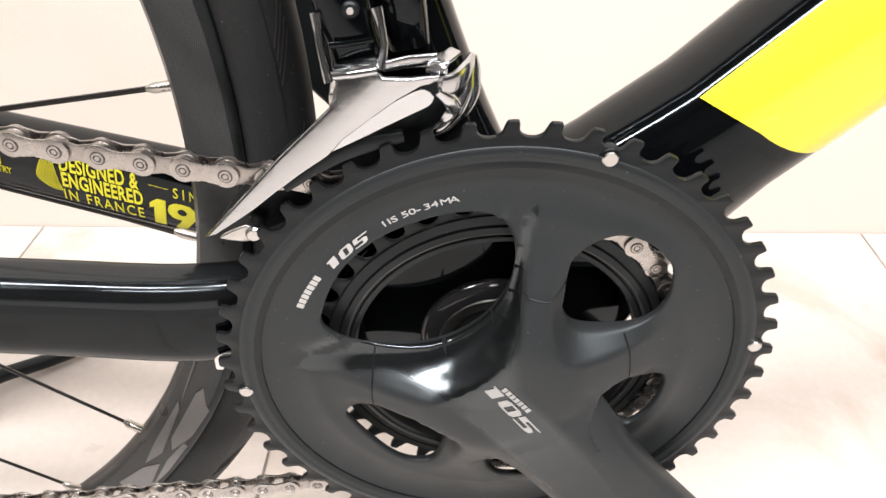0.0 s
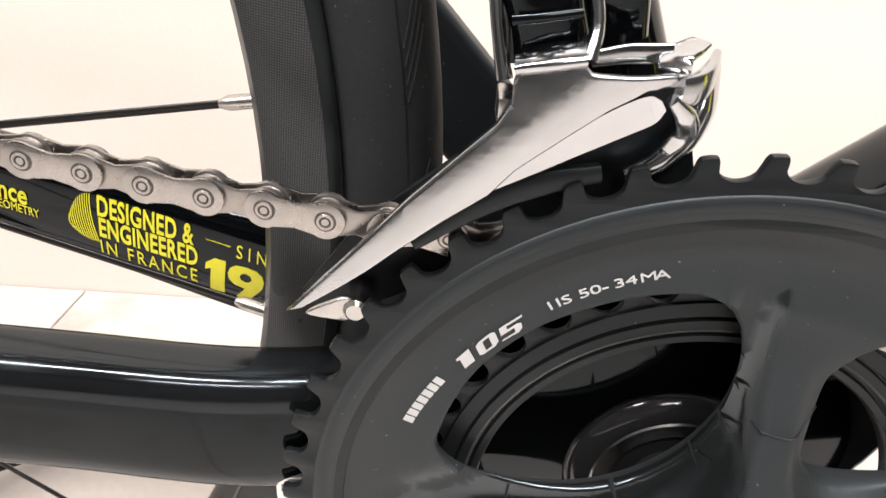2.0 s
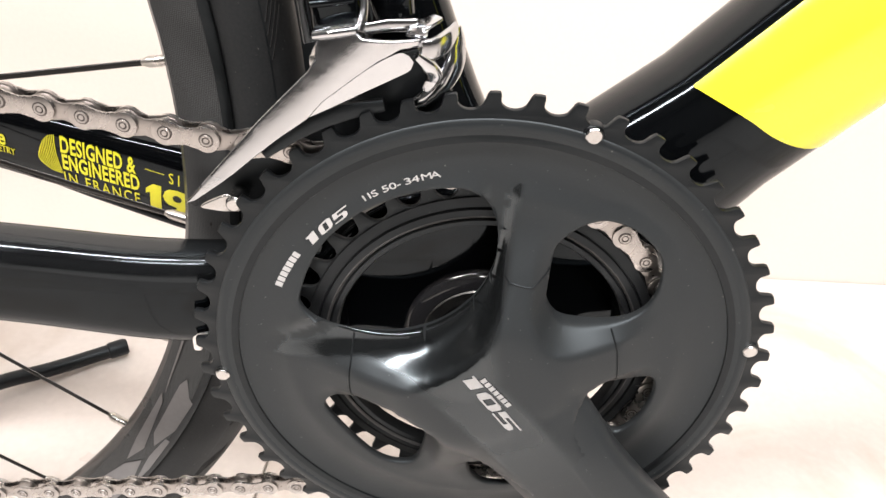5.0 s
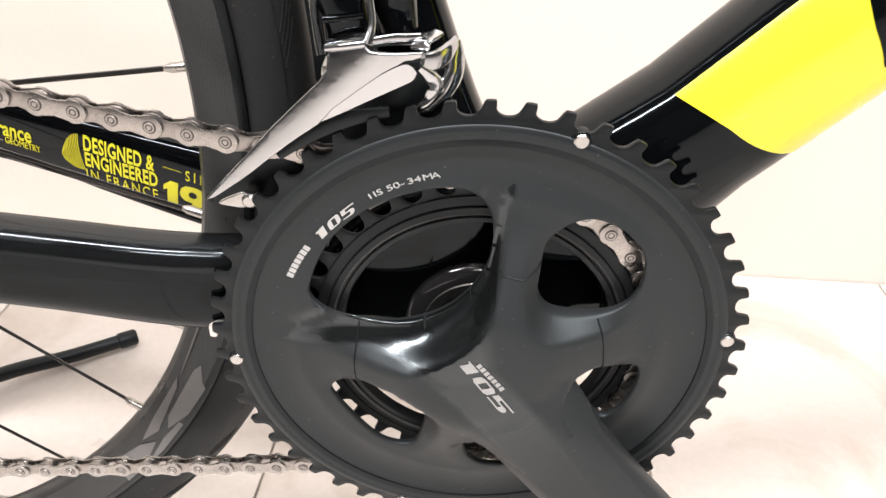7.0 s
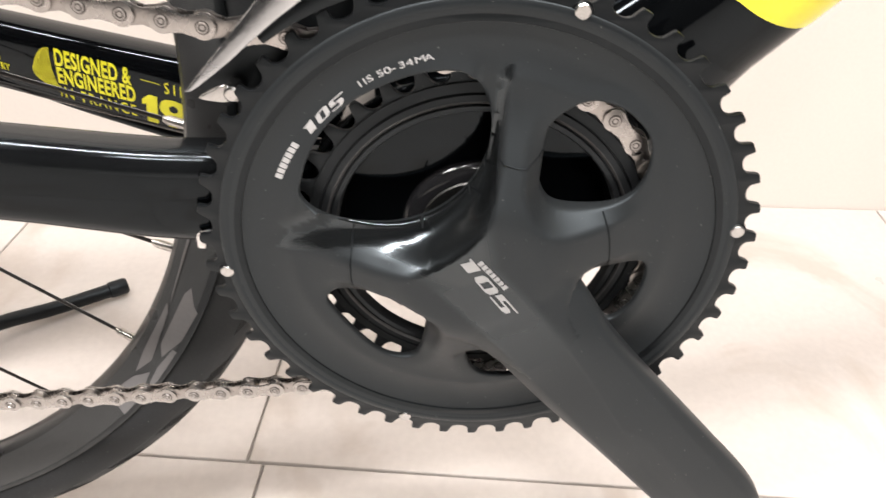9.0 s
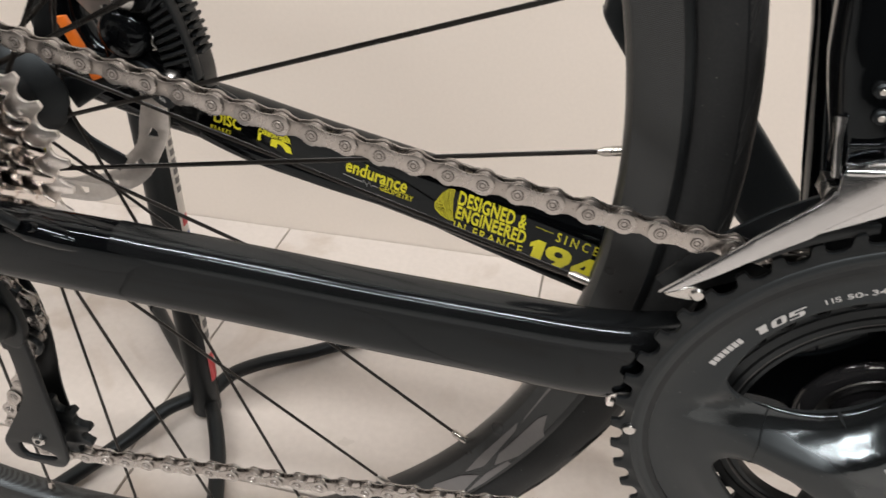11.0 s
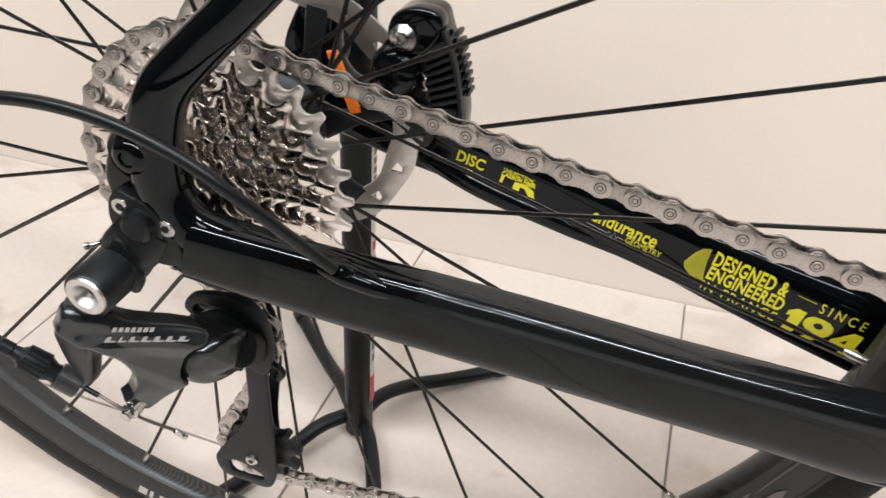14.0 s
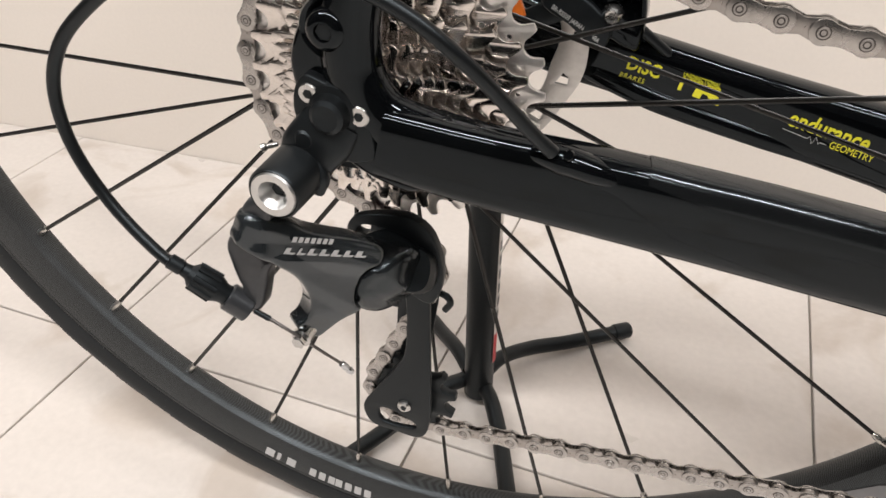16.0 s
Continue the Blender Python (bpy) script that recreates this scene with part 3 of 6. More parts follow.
part("protector", film_bm(22, 120), material("clear_film", (0.0055, 0.0060, 0.0065), 0.16, ior=1.5, tint=(0.8, 0.92, 1.0)), chain_stay, "clear protective film", 60)
part("shift_cable", rod([(-0.3265, -0.0770, 0.3405), (-0.3330, -0.0805, 0.3480), (-0.3510, -0.0925, 0.3722), (-0.3715, -0.0970, 0.3880), (-0.3990, -0.0985, 0.3965), (-0.4290, -0.0990, 0.3965), (-0.4520, -0.0995, 0.3895), (-0.4715, -0.0998, 0.3775), (-0.4860, -0.1000, 0.3640), (-0.4941, -0.1000, 0.3470), (-0.4935, -0.1002, 0.3265), (-0.4830, -0.1012, 0.3055), (-0.4655, -0.1035, 0.2890), (-0.4545, -0.1052, 0.2852)], 0.0023, 12, 8), CABLE, bike, "black shift cable housing in a wide loop")

# metal guard where the chain could drop against the stay
part("chain_guard", join(box(-0.1064, -0.1050, -0.0450, -0.0330, 0.2640, 0.2725, 0.0003), box(-0.1062, -0.0980, -0.0454, -0.0438, 0.2700, 0.2725, 0.0003), box(-0.1060, -0.1035, -0.0454, -0.0438, 0.2640, 0.2668, 0.0003), box(-0.1055, -0.0930, -0.0400, -0.0300, 0.2690, 0.2702, 0.0003)), COG_BIG, bike, "small bright steel chain guard")


# lettering on the inner side of the far chain stay
def stay_face(x, z):
    """The inner face of the far stay at a place along it and a height."""
    xs = [p[0] for p in FAR_STAY]
    at = [float(np.interp(x, xs, v)) for v in ([p[1] for p in FAR_STAY], [p[2] for p in FAR_STAY], STAY_A, FAR_B)]
    across = min(0.999, abs(z - at[1]) / at[3])
    return at[0] - at[2] * (1 - across**3.4) ** (1 / 3.4)


def wrapped(bm, x, z, slope=-0.155):
    """A drawing laid on the far stay's inner face, running forward from (x, z)."""
    m = on_plane((x, 0, z), (1, -0.185, slope), (0, -0.12, 1))
    bmesh.ops.subdivide_edges(bm, edges=[e for e in bm.edges if e.calc_length() > 0.004], cuts=3, use_grid_fill=True)
    for v in bm.verts:
        lift = v.co.z
        q = m @ Vector((v.co.x, v.co.y, 0))
        v.co = (q.x, stay_face(q.x, q.z) - 0.0005 - lift, q.z)
    return bm


def stay_words(words, x, z, size, mat, shear=0.0, width=1.0, space=1.0, slope=-0.155, bold=0.0):
    return wrapped(text_bm(words, size, 0.0001, shear, space, width, bold), x, z, slope)


part("lettering", stay_words("DESIGNED &", -0.1838, 0.3025, 0.0106, YELLOW_PRINT, width=0.565, space=1.05, bold=0.00026), YELLOW_PRINT, far_stay, "bold yellow lettering")
part("lettering", stay_words("ENGINEERED", -0.1846, 0.2944, 0.0104, YELLOW_PRINT, width=0.575, space=1.05, bold=0.00026), YELLOW_PRINT, far_stay, "bold yellow lettering")
part("lettering", stay_words("IN FRANCE", -0.1857, 0.2872, 0.0082, YELLOW_PRINT, width=0.74, space=1.25), YELLOW_PRINT, far_stay, "thin yellow lettering")
for sign, x, z, width in (("I", -0.1478, 0.2800, 0.0108), ("9", -0.1400, 0.2788, 0.0130), ("4", -0.1262, 0.2767, 0.0120)):
    part("large_digit", wrapped(digit_bm(sign, width, 0.0140, 0.04), x, z), YELLOW_PRINT, far_stay, "large yellow digit")
part("lettering", stay_words("SINCE", -0.1348, 0.2948, 0.0074, YELLOW_PRINT, width=0.72, space=1.6), YELLOW_PRINT, far_stay, "thin yellow lettering")
part("lettering", stay_words("endurance", -0.2431, 0.3066, 0.0108, YELLOW_PRINT, shear=0.12, width=0.74, bold=0.00022), YELLOW_PRINT, far_stay, "bold yellow italic lettering")
part("lettering", stay_words("GEOMETRY", -0.2245, 0.2998, 0.0048, YELLOW_PRINT, width=0.74), YELLOW_PRINT, far_stay, "small yellow lettering")
part("lettering", stay_words("DISC", -0.3164, 0.3190, 0.0088, YELLOW_PRINT, shear=0.1, width=0.85, bold=0.00022), YELLOW_PRINT, far_stay, "bold yellow lettering")
part("lettering", stay_words("BRAKES", -0.3188, 0.3146, 0.0034, YELLOW_PRINT, shear=0.2, width=0.85, space=1.3), YELLOW_PRINT, far_stay, "small yellow lettering")
part("lettering", stay_words("UNIDIRECTIONAL", -0.2901, 0.3198, 0.0027, YELLOW_PRINT, width=0.78), YELLOW_PRINT, far_stay, "thin yellow lettering")
part("lettering", stay_words("CARBON FIBER", -0.2908, 0.3173, 0.0034, YELLOW_PRINT, width=0.80, bold=0.0001), YELLOW_PRINT, far_stay, "small yellow lettering")


def stay_flat(loop, lift=0.0004):
    """A flat printed shape on the far stay's inner face; the loop gives x and z."""
    bm = bmesh.new()
    bm.faces.new([bm.verts.new((x, stay_face(x, z) - lift, z)) for x, z in loop])
    return bm


# a fingerprint of thin curved lines
def print_line(x, z0, z1):
    pts = [(x - 0.0014 * math.sin(math.pi * (0.1 + 0.75 * u)), z0 + (z1 - z0) * u) for u in np.linspace(0, 1, 9)]
    return stay_flat(pts + [(a + 0.00044, b) for a, b in pts[::-1]])


for k in range(11):
    top, foot = 0.3098 - 0.0085 * ((10 - k) / 10) ** 2.4, 0.2916 + 0.0040 * ((10 - k) / 10) ** 2.4
    part("print_line", print_line(-0.1938 + 0.00088 * k, foot, top), YELLOW_PRINT, far_stay, "curved yellow line")
for loop in ([(-0.2916, 0.3130), (-0.2900, 0.3128), (-0.2890, 0.3172), (-0.2907, 0.3174)], [(-0.2846, 0.3112), (-0.2810, 0.3105), (-0.2803, 0.3131), (-0.2780, 0.3126), (-0.2756, 0.3090), (-0.2723, 0.3087), (-0.2731, 0.3126), (-0.2774, 0.3152), (-0.2834, 0.3153)]):
    part("print_mark", stay_flat(loop), YELLOW_PRINT, far_stay, "yellow printed shape")
part("print_dash", stay_flat([(-0.1447, 0.2999), (-0.1363, 0.2984), (-0.1363, 0.2987), (-0.1447, 0.3002)]), YELLOW_PRINT, far_stay, "thin yellow dash")
pulse = [(-0.2440, 0.3045), (-0.2335, 0.3021), (-0.2325, 0.3033), (-0.2312, 0.3001), (-0.2300, 0.3035), (-0.2288, 0.3005), (-0.2280, 0.3015), (-0.2255, 0.3009)]
part("pulse_line", stay_flat(pulse + [(a, b - 0.0004) for a, b in pulse[::-1]]), SILVER_PRINT, far_stay, "thin zigzag line")

# ---- the rear wheel ----
RIM = [(0.2868, 0.0), (0.2872, 0.0045), (0.2893, 0.0076), (0.2940, 0.0096), (0.3000, 0.0110), (0.3044, 0.01132), (0.3055, 0.0114), (0.3080, 0.0119), (0.3098, 0.0114), (0.3102, 0.0098)]
rim_profile = [(r, y) for r, y in RIM[::-1]] + [(r, -y) for r, y in RIM[1:]]
rim = part("rim", lathe([(0.3062, 0.0119), (0.3045, 0.0118)] + [q for q in rim_profile if q[0] < 0.3038] + [(0.3045, -0.0118), (0.3062, -0.0119)], AXLE, "y", 160, False), CARBON, bike, "dark woven carbon rim with grey graphics", 30)
for side in (-1, 1):
    part("rim_edge", lathe([(0.3060, side * 0.0117), (0.3064, side * 0.0121), (0.3085, side * 0.0121), (0.3098, side * 0.0114), (0.3102, side * 0.0090)], AXLE, "y", 160, False), TEETH, rim, "plain black rim edge", 30)
tyre_profile = []
for k in range(25):
    tyre_profile.append((0.3197 + 0.0148 * math.cos(radians(-132 + 264 * k / 24)), 0.0133 * math.sin(radians(-132 + 264 * k / 24))))
tyre = part("tyre", lathe(tyre_profile, AXLE, "y", 200, False), RUBBER, bike, "black road tyre with fine slanted sipes", 60)


def at_wheel(r, deg, y):
    w = radians(deg)
    return Vector((AXLE.x + r * math.cos(w), y, AXLE.z + r * math.sin(w)))


def sipe(deg, side, k):
    """A slanted groove in the tyre's shoulder."""
    pts = []
    for s in range(4):
        w = radians(side * (36 + 8 * s))
        pts.append(at_wheel(0.3197 + 0.01482 * math.cos(w), deg - 1.0 * s * side * -1 + 0.75 * k, 0.01332 * math.sin(w)))
    return sweep(pts, 0.00035, 0.0002, 6, 2, (pts[0] - AXLE).normalized())


for side in (-1, 1):
    pattern = part("tread_pattern", join(*[sipe(d, side, k) for d in range(0, 360, 8) for k in range(4)]), SIPE, tyre, "slanted sipes, painted paler as lit edges", 60)
    tagged(pattern, "slanted sipes, painted paler as lit edges", kind="stuff")
part("tread_line", join(*[lathe([(0.3197 + 0.01485 * math.cos(radians(w)), 0.01335 * math.sin(radians(w))), (0.3197 + 0.01485 * math.cos(radians(w + 2)), 0.01335 * math.sin(radians(w + 2)))], AXLE, "y", 160, False) for w in (-64, 62)]), PLASTIC, tyre)

hub = part("hub", lathe([(0.010, -0.066), (0.012, -0.028), (0.021, -0.022), (0.0225, -0.019), (0.021, -0.016), (0.012, -0.012), (0.0105, 0.01), (0.013, 0.026), (0.024, 0.031), (0.025, 0.034), (0.022, 0.038), (0.016, 0.043), (0.012, 0.068)], AXLE, "y", 48), PLASTIC, bike, "black hub", 50)
SPOKES, PHASE = 28, 4.4
for k in range(SPOKES):
    deg = PHASE + 360 / SPOKES * k - 1.0 * math.exp(-((k - 23) / 2.6) ** 2)
    flange_y, flange_r = ((-0.0190, 0.0205), (0.0335, 0.0225))[k % 2]
    lead = 50 if (k // 2) % 2 else -50
    head, end = at_wheel(flange_r, deg + lead, flange_y), at_wheel(0.2785, deg, 0.0008 if k % 2 else -0.0008)
    way = (end - head).normalized()
    spoke = part("spoke", sweep([head, end], 0.00115, 0.00062, 8, 2, (0, 1, 0.01)), SPOKE, rim, "", 60)
    part("nipple", sweep([end - way * 0.001, end + way * 0.0015, end + way * 0.0065, end + way * 0.0105], [0.0011, 0.0021, 0.0021, 0.0020], [0.0011, 0.0021, 0.0021, 0.0020], 8, 2, (0, 1, 0.01)), BRASS, rim, "silver spoke nipple", 60)


def rim_shape(loop, y_off=0.0006):
    """A printed shape on the rim's near wall; the loop gives radius and degrees."""
    bm = bmesh.new()
    rs, ys = [p[0] for p in RIM], [p[1] for p in RIM]
    vs = [bm.verts.new(at_wheel(r, d, -float(np.interp(r, rs, ys)) - y_off)) for r, d in loop]
    bm.faces.new(vs)
    bmesh.ops.subdivide_edges(bm, edges=bm.edges[:], cuts=2, use_grid_fill=True)
    return bm


GRAPHIC = [[(0.2935, -41), (0.3013, -42), (0.3065, -42.5), (0.3065, -39.5), (0.3018, -35.5), (0.2966, -37.2)],
           [(0.2935, -33.5), (0.2961, -36.5), (0.2992, -34.0), (0.2951, -27.5), (0.2930, -26.5)],
           [(0.3070, -39.0), (0.3075, -36.0), (0.3072, -31.5), (0.3049, -31.5), (0.3034, -34.5)],
           [(0.2987, -31.5), (0.3023, -33.0), (0.3065, -30.0), (0.3075, -26.0), (0.3049, -25.5), (0.3008, -23.5), (0.2987, -24.5)],
           [(0.2935, -25), (0.2945, -26.5), (0.2948, -18), (0.2935, -18)]]
for loop in GRAPHIC:
    part("rim_graphic", rim_shape(loop), GREY_PRINT, rim, "grey printed graphic")
# maker's name, as plain bars
part("rim_print", join(*[rim_shape([(0.2985, d), (0.3055, d), (0.3055, d + 0.9), (0.2985, d + 0.9)]) for d in (255.8, 257.1, 258.4, 259.4, 260.7, 262.0, 263.3)]), WHITE_PRINT, rim, "row of white printed bars")
part("rim_print", join(*[rim_shape([(0.2985, d), (0.3055, d), (0.3055, d + w), (0.2985, d + w)]) for d, w in ((249.6, 1.2), (251.2, 0.5), (252.6, 1.2))]), WHITE_PRINT, rim, "white printed bars")

# ---- cassette ----
cassette = part("freehub_body", lathe([(0.014, -0.0675), (0.0165, -0.067), (0.0165, -0.022), (0.014, -0.021)], AXLE, "y", 40), STEEL, bike, "cassette of eleven bright sprockets")
COUNTS = (30, 27, 24, 21, 19, 17, 15, 14, 13, 12, 11)
for k, n in enumerate(COUNTS):
    pitch = 0.0127 / 2 / math.sin(math.pi / n)
    y = -0.0268 - 0.00375 * k
    rim_loop = shift(gear(n, pitch, pitch + 0.0027, 7 * k, 0.15, 0.2), AXLE.x, AXLE.z)
    holes = [circle(AXLE.x, AXLE.z, 0.0168, 32)]
    if n >= 18:
        for j in range(6):
            w = radians(60 * j + 5 * k)
            rr = (pitch + 0.0125) / 2
            holes.append(circle(AXLE.x + rr * math.cos(w), AXLE.z + rr * math.sin(w), (pitch - 0.0245) * 0.32, 14))
        for j in range(n // 2):
            w = radians(720 / n * j + 7 * k)
            holes.append(circle(AXLE.x + (pitch - 0.0078) * math.cos(w), AXLE.z + (pitch - 0.0078) * math.sin(w), 0.0011, 8))
    part("sprocket", plate([rim_loop] + holes, y - 0.0009, y + 0.0009, 0.00022, 1), COG_BIG if k == 0 else COG, cassette, "", 30)
    part("spacer", lathe([(0.0168, y - 0.0029), (0.0195, y - 0.0028), (0.0195, y - 0.0010), (0.0168, y - 0.0009)], AXLE, "y", 32, False), PLASTIC, cassette, "", 30)

# ---- disc brake ----
def rotor_loops():
    outer, holes = [], []
    for k in range(168):
        w = 2 * math.pi * k / 168
        outer.append((AXLE.x + (0.0700 - 0.0006 * math.cos(12 * w)) * math.cos(w), AXLE.z + (0.0700 - 0.0006 * math.cos(12 * w)) * math.sin(w)))
    inner = [(AXLE.x + (0.0555 + 0.0008 * math.cos(12 * w)) * math.cos(w), AXLE.z + (0.0555 + 0.0008 * math.cos(12 * w)) * math.sin(w)) for w in np.linspace(0, 2 * math.pi, 96, endpoint=False)]
    for k in range(18):
        w = radians(20 * k)
        tri = [(-0.0026, -0.0030), (0.0030, -0.0016), (0.0022, 0.0020), (-0.0012, 0.0032)]
        if k % 3 == 0:
            tri = [(0.6 * a, 0.6 * b) for a, b in tri]
        holes.append([(AXLE.x + (0.0628 + a) * math.cos(w) - b * math.sin(w), AXLE.z + (0.0628 + a) * math.sin(w) + b * math.cos(w)) for a, b in tri])
    return [outer, inner] + holes


rotor = part("brake_rotor", plate(rotor_loops(), 0.0441, 0.0459, 0.0002, 1), ROTOR, bike, "drilled brushed steel brake rotor", 30)
for k in range(6):
    w = radians(60 * k + 12)
    a, b = at_wheel(0.018, math.degrees(w) - 26, 0.0445), at_wheel(0.0575, math.degrees(w), 0.0450)
    part("rotor_arm", sweep(smooth_path([a, a.lerp(b, 0.5) + Vector((0, -0.002, 0)), b], 5), 0.0013, [0.0085, 0.0045, 0.006], 12, 3, (-math.sin(w), 0, math.cos(w))), PLASTIC, rotor, "black rotor arm")
BODY = [(-0.3570, 0.3520), (-0.3580, 0.3660), (-0.3525, 0.3780), (-0.3470, 0.3860), (-0.3456, 0.3946), (-0.3390, 0.3985), (-0.3327, 0.3998), (-0.3245, 0.3980), (-0.3212, 0.3900), (-0.3165, 0.3790), (-0.3130, 0.3670), (-0.3110, 0.3570), (-0.3098, 0.3470), (-0.3112, 0.3335), (-0.3180, 0.3340), (-0.3300, 0.3400), (-0.3450, 0.3480)]
caliper = part("brake_caliper", join(plate([rounded(BODY, 4)], 0.0405, 0.0590, 0.0035, 4), lathe([(0.0030, 0.0325), (0.0080, 0.0332), (0.0112, 0.0355), (0.0125, 0.0390), (0.0128, 0.0440)], (-0.3440, 0, 0.3685), "y", 36), plate([rounded([(-0.3475, 0.3850), (-0.3456, 0.3946), (-0.3390, 0.3990), (-0.3327, 0.4003), (-0.3240, 0.3985), (-0.3222, 0.3910), (-0.3290, 0.3800), (-0.3400, 0.3785)], 4)], 0.0360, 0.0480, 0.0025, 3)), PAINT, bike, "black hydraulic brake caliper", 50)
SHELL = [(-0.3222, 0.3915), (-0.3175, 0.3810), (-0.3140, 0.3690), (-0.3118, 0.3582), (-0.3108, 0.3500)]
part("shell_edge", sweep(smooth_path([(x, 0.0395, z) for x, z in SHELL], 5), 0.0035, 0.0010, 12, 3, (1, 0, 0.3)), PLASTIC, caliper, "", 60)
for k in range(8):
    u = k / 7
    at = Vector((-0.3300 + 0.0035 * u, 0.0398, 0.3800 - 0.0250 * u))
    out = Vector((-0.3200 + 0.0085 * u, 0.0392, 0.3880 - 0.0270 * u))
    part("cooling_fin", sweep([at, at.lerp(out, 0.5) + Vector((0, -0.0012, 0)), out], 0.0022, 0.0009, 8, 4), PLASTIC, caliper)
    tip = Vector((-0.3185 + 0.0102 * u - 0.003 * u * u, 0.0490, 0.3880 - 0.0270 * u))
    part("fin_tip", sweep([tip, tip + Vector((0.0022, 0.0, 0.0006))], 0.0060, 0.0010, 8, 4), PLASTIC, caliper)
BOLT = [(0.0016, 0.0345), (0.0022, 0.0322), (0.0036, 0.0318), (0.0044, 0.0326), (0.0062, 0.0345), (0.0063, 0.042)]
part("caliper_bolt", lathe(BOLT, (-0.3395, 0, 0.3866), "y", 32), STEEL, caliper, "bright steel bolt")
part("caliper_bolt", lathe([(r * 0.75, h + 0.003) for r, h in BOLT], (-0.3240, 0, 0.3490), "y", 32), STEEL, caliper, "bright steel bolt")
part("pad_clip", rod([(-0.3305, 0.0385, 0.3700), (-0.3285, 0.0365, 0.3690), (-0.3290, 0.0355, 0.3665), (-0.3275, 0.0360, 0.3640), (-0.3295, 0.0365, 0.3630)], 0.0005, 8, 5), STEEL, caliper, "wire clip")
part("transport_wedge", plate([[(-0.379, 0.372), (-0.374, 0.373), (-0.362, 0.344), (-0.367, 0.342)]], 0.040, 0.043, 0.0005), ORANGE, caliper, "orange transport wedge")
for words, x, z in (("BR-RS505 JAPAN", -0.3503, 0.3498), ("VIA", -0.3316, 0.3385)):
    part("caliper_print", text_bm(words, 0.0030, 0.0001, 0, 1, 0.78), WHITE_PRINT, caliper, "small white lettering", m=on_plane((x, 0.0362, z), (1, 0, -0.575), (0.575, -0.1, 1)))
part("print_shield", plate([rounded([(-0.3540, 0.3500), (-0.3520, 0.3580), (-0.3380, 0.3560), (-0.3240, 0.3440), (-0.3260, 0.3340), (-0.3320, 0.3350), (-0.3420, 0.3430)], 3)], 0.0366, 0.0420, 0.0012, 2), PLASTIC, caliper, "black lower arm of the caliper", 50)
part("brake_hose", rod([(-0.318, 0.052, 0.344), (-0.29, 0.060, 0.322), (-0.25, 0.056, 0.301), (-0.20, 0.046, 0.2845), (-0.15, 0.037, 0.2725), (-0.10, 0.028, 0.2625)], 0.0024, 10, 6), CABLE, bike, "black brake hose under the chain stay")
part("stay_fairing", sweep(smooth_path([(-0.336, 0.0665, 0.3150), (-0.300, 0.0600, 0.3050), (-0.25, 0.0530, 0.2960), (-0.20, 0.0450, 0.2880)], 5), [0.0065, 0.0070, 0.006, 0.003], [0.0055, 0.0058, 0.005, 0.003], 16, 3), PAINT, bike, "black fairing under the far stay", 60)

# ---- crankset ----
RING_Y = -0.0476
part("outer_chainring", plate([shift(gear(50, 0.10115, 0.1038, 92.2, -0.25, 0.24, 0.0026), BB.x, BB.z), circle(BB.x, BB.z, 0.0880, 96)], RING_Y - 0.0011, RING_Y + 0.0011, 0.0003, 1), TEETH, bike, "black fifty-tooth outer chainring", 30)

HOLE_A = millimetres([(-64.5, 23.0), (-63.2, 31.8), (-60.4, 39.5), (-56.3, 47.2), (-51.1, 53.5), (-44.1, 59.9), (-36.3, 64.6), (-26.7, 68.7), (-17.2, 71.0), (-9.5, 71.1), (-4.4, 68.7), (-0.6, 63.5), (1.4, 56.8), (1.8, 49.0), (0.2, 40.0), (-4.5, 30.0), (-11.5, 22.0), (-20.5, 16.0), (-32.0, 12.5), (-46.0, 12.5), (-58.0, 16.0)])
HOLE_B = millimetres([(20.4, 51.1), (19.8, 40.0), (20.3, 31.2), (26.5, 23.8), (42.5, 23.0), (52.4, 26.6), (57.1, 34.4), (57.5, 44.5), (54.7, 51.6), (46.3, 59.2), (37.9, 62.4), (32.1, 62.1), (26.7, 59.2), (22.3, 54.9)])
HOLE_C = millimetres([(40.0, -12.5), (41.2, -6.3), (45.5, -3.8), (52.0, -2.8), (61.5, -1.8), (64.9, -5.5), (64.9, -14.0), (61.6, -24.4), (55.5, -31.0), (50.4, -27.5), (46.3, -21.8)])
HOLE_D = millimetres([(-57.8, -24.0), (-53.0, -18.5), (-42.0, -17.9), (-30.7, -19.6), (-22.2, -23.9), (-18.7, -29.0), (-20.0, -45.0), (-23.8, -53.5), (-32.0, -54.5), (-39.9, -50.0), (-48.5, -40.0), (-55.2, -30.3)])
HOLE_E = millimetres([(-1.6, -50.5), (0.7, -59.3), (7.6, -64.6), (20.0, -63.5), (24.0, -58.0), (14.0, -47.5), (3.6, -46.5)])


# the polished hollow below and beside the largest opening
FAR_EDGE = [(-87, 3.5), (-80, -0.5), (-64, -1), (-47, 2.5), (-38, 3), (-29, 1), (-21, -3), (-12, -7.5), (-3, -8), (5, -3), (8.5, 4), (8, 13), (5.5, 24), (5, 36), (5.8, 50), (7.2, 64), (9, 77), (6, 86)]
NEAR_EDGE = [(0, 84.5), (-5, 81.5), (-6.5, 76), (-4.4, 68.7), (-0.6, 63.5), (1.4, 56.8), (1.8, 49.0), (0.2, 40.0), (-4.5, 30.0), (-11.5, 22.0), (-20.5, 16.0), (-32.0, 12.5), (-46.0, 12.5), (-58.0, 16.0), (-66, 17.5), (-80, 9.5)]
SHAPE_EDGE = [(-87, 3.5), (-80, -1), (-66, -2.5), (-47, -3), (-31, -2), (-20, 1.5), (-8, 10), (1.5, 22), (5.5, 36), (6.2, 50), (7.2, 66), (9, 79), (6, 86)]
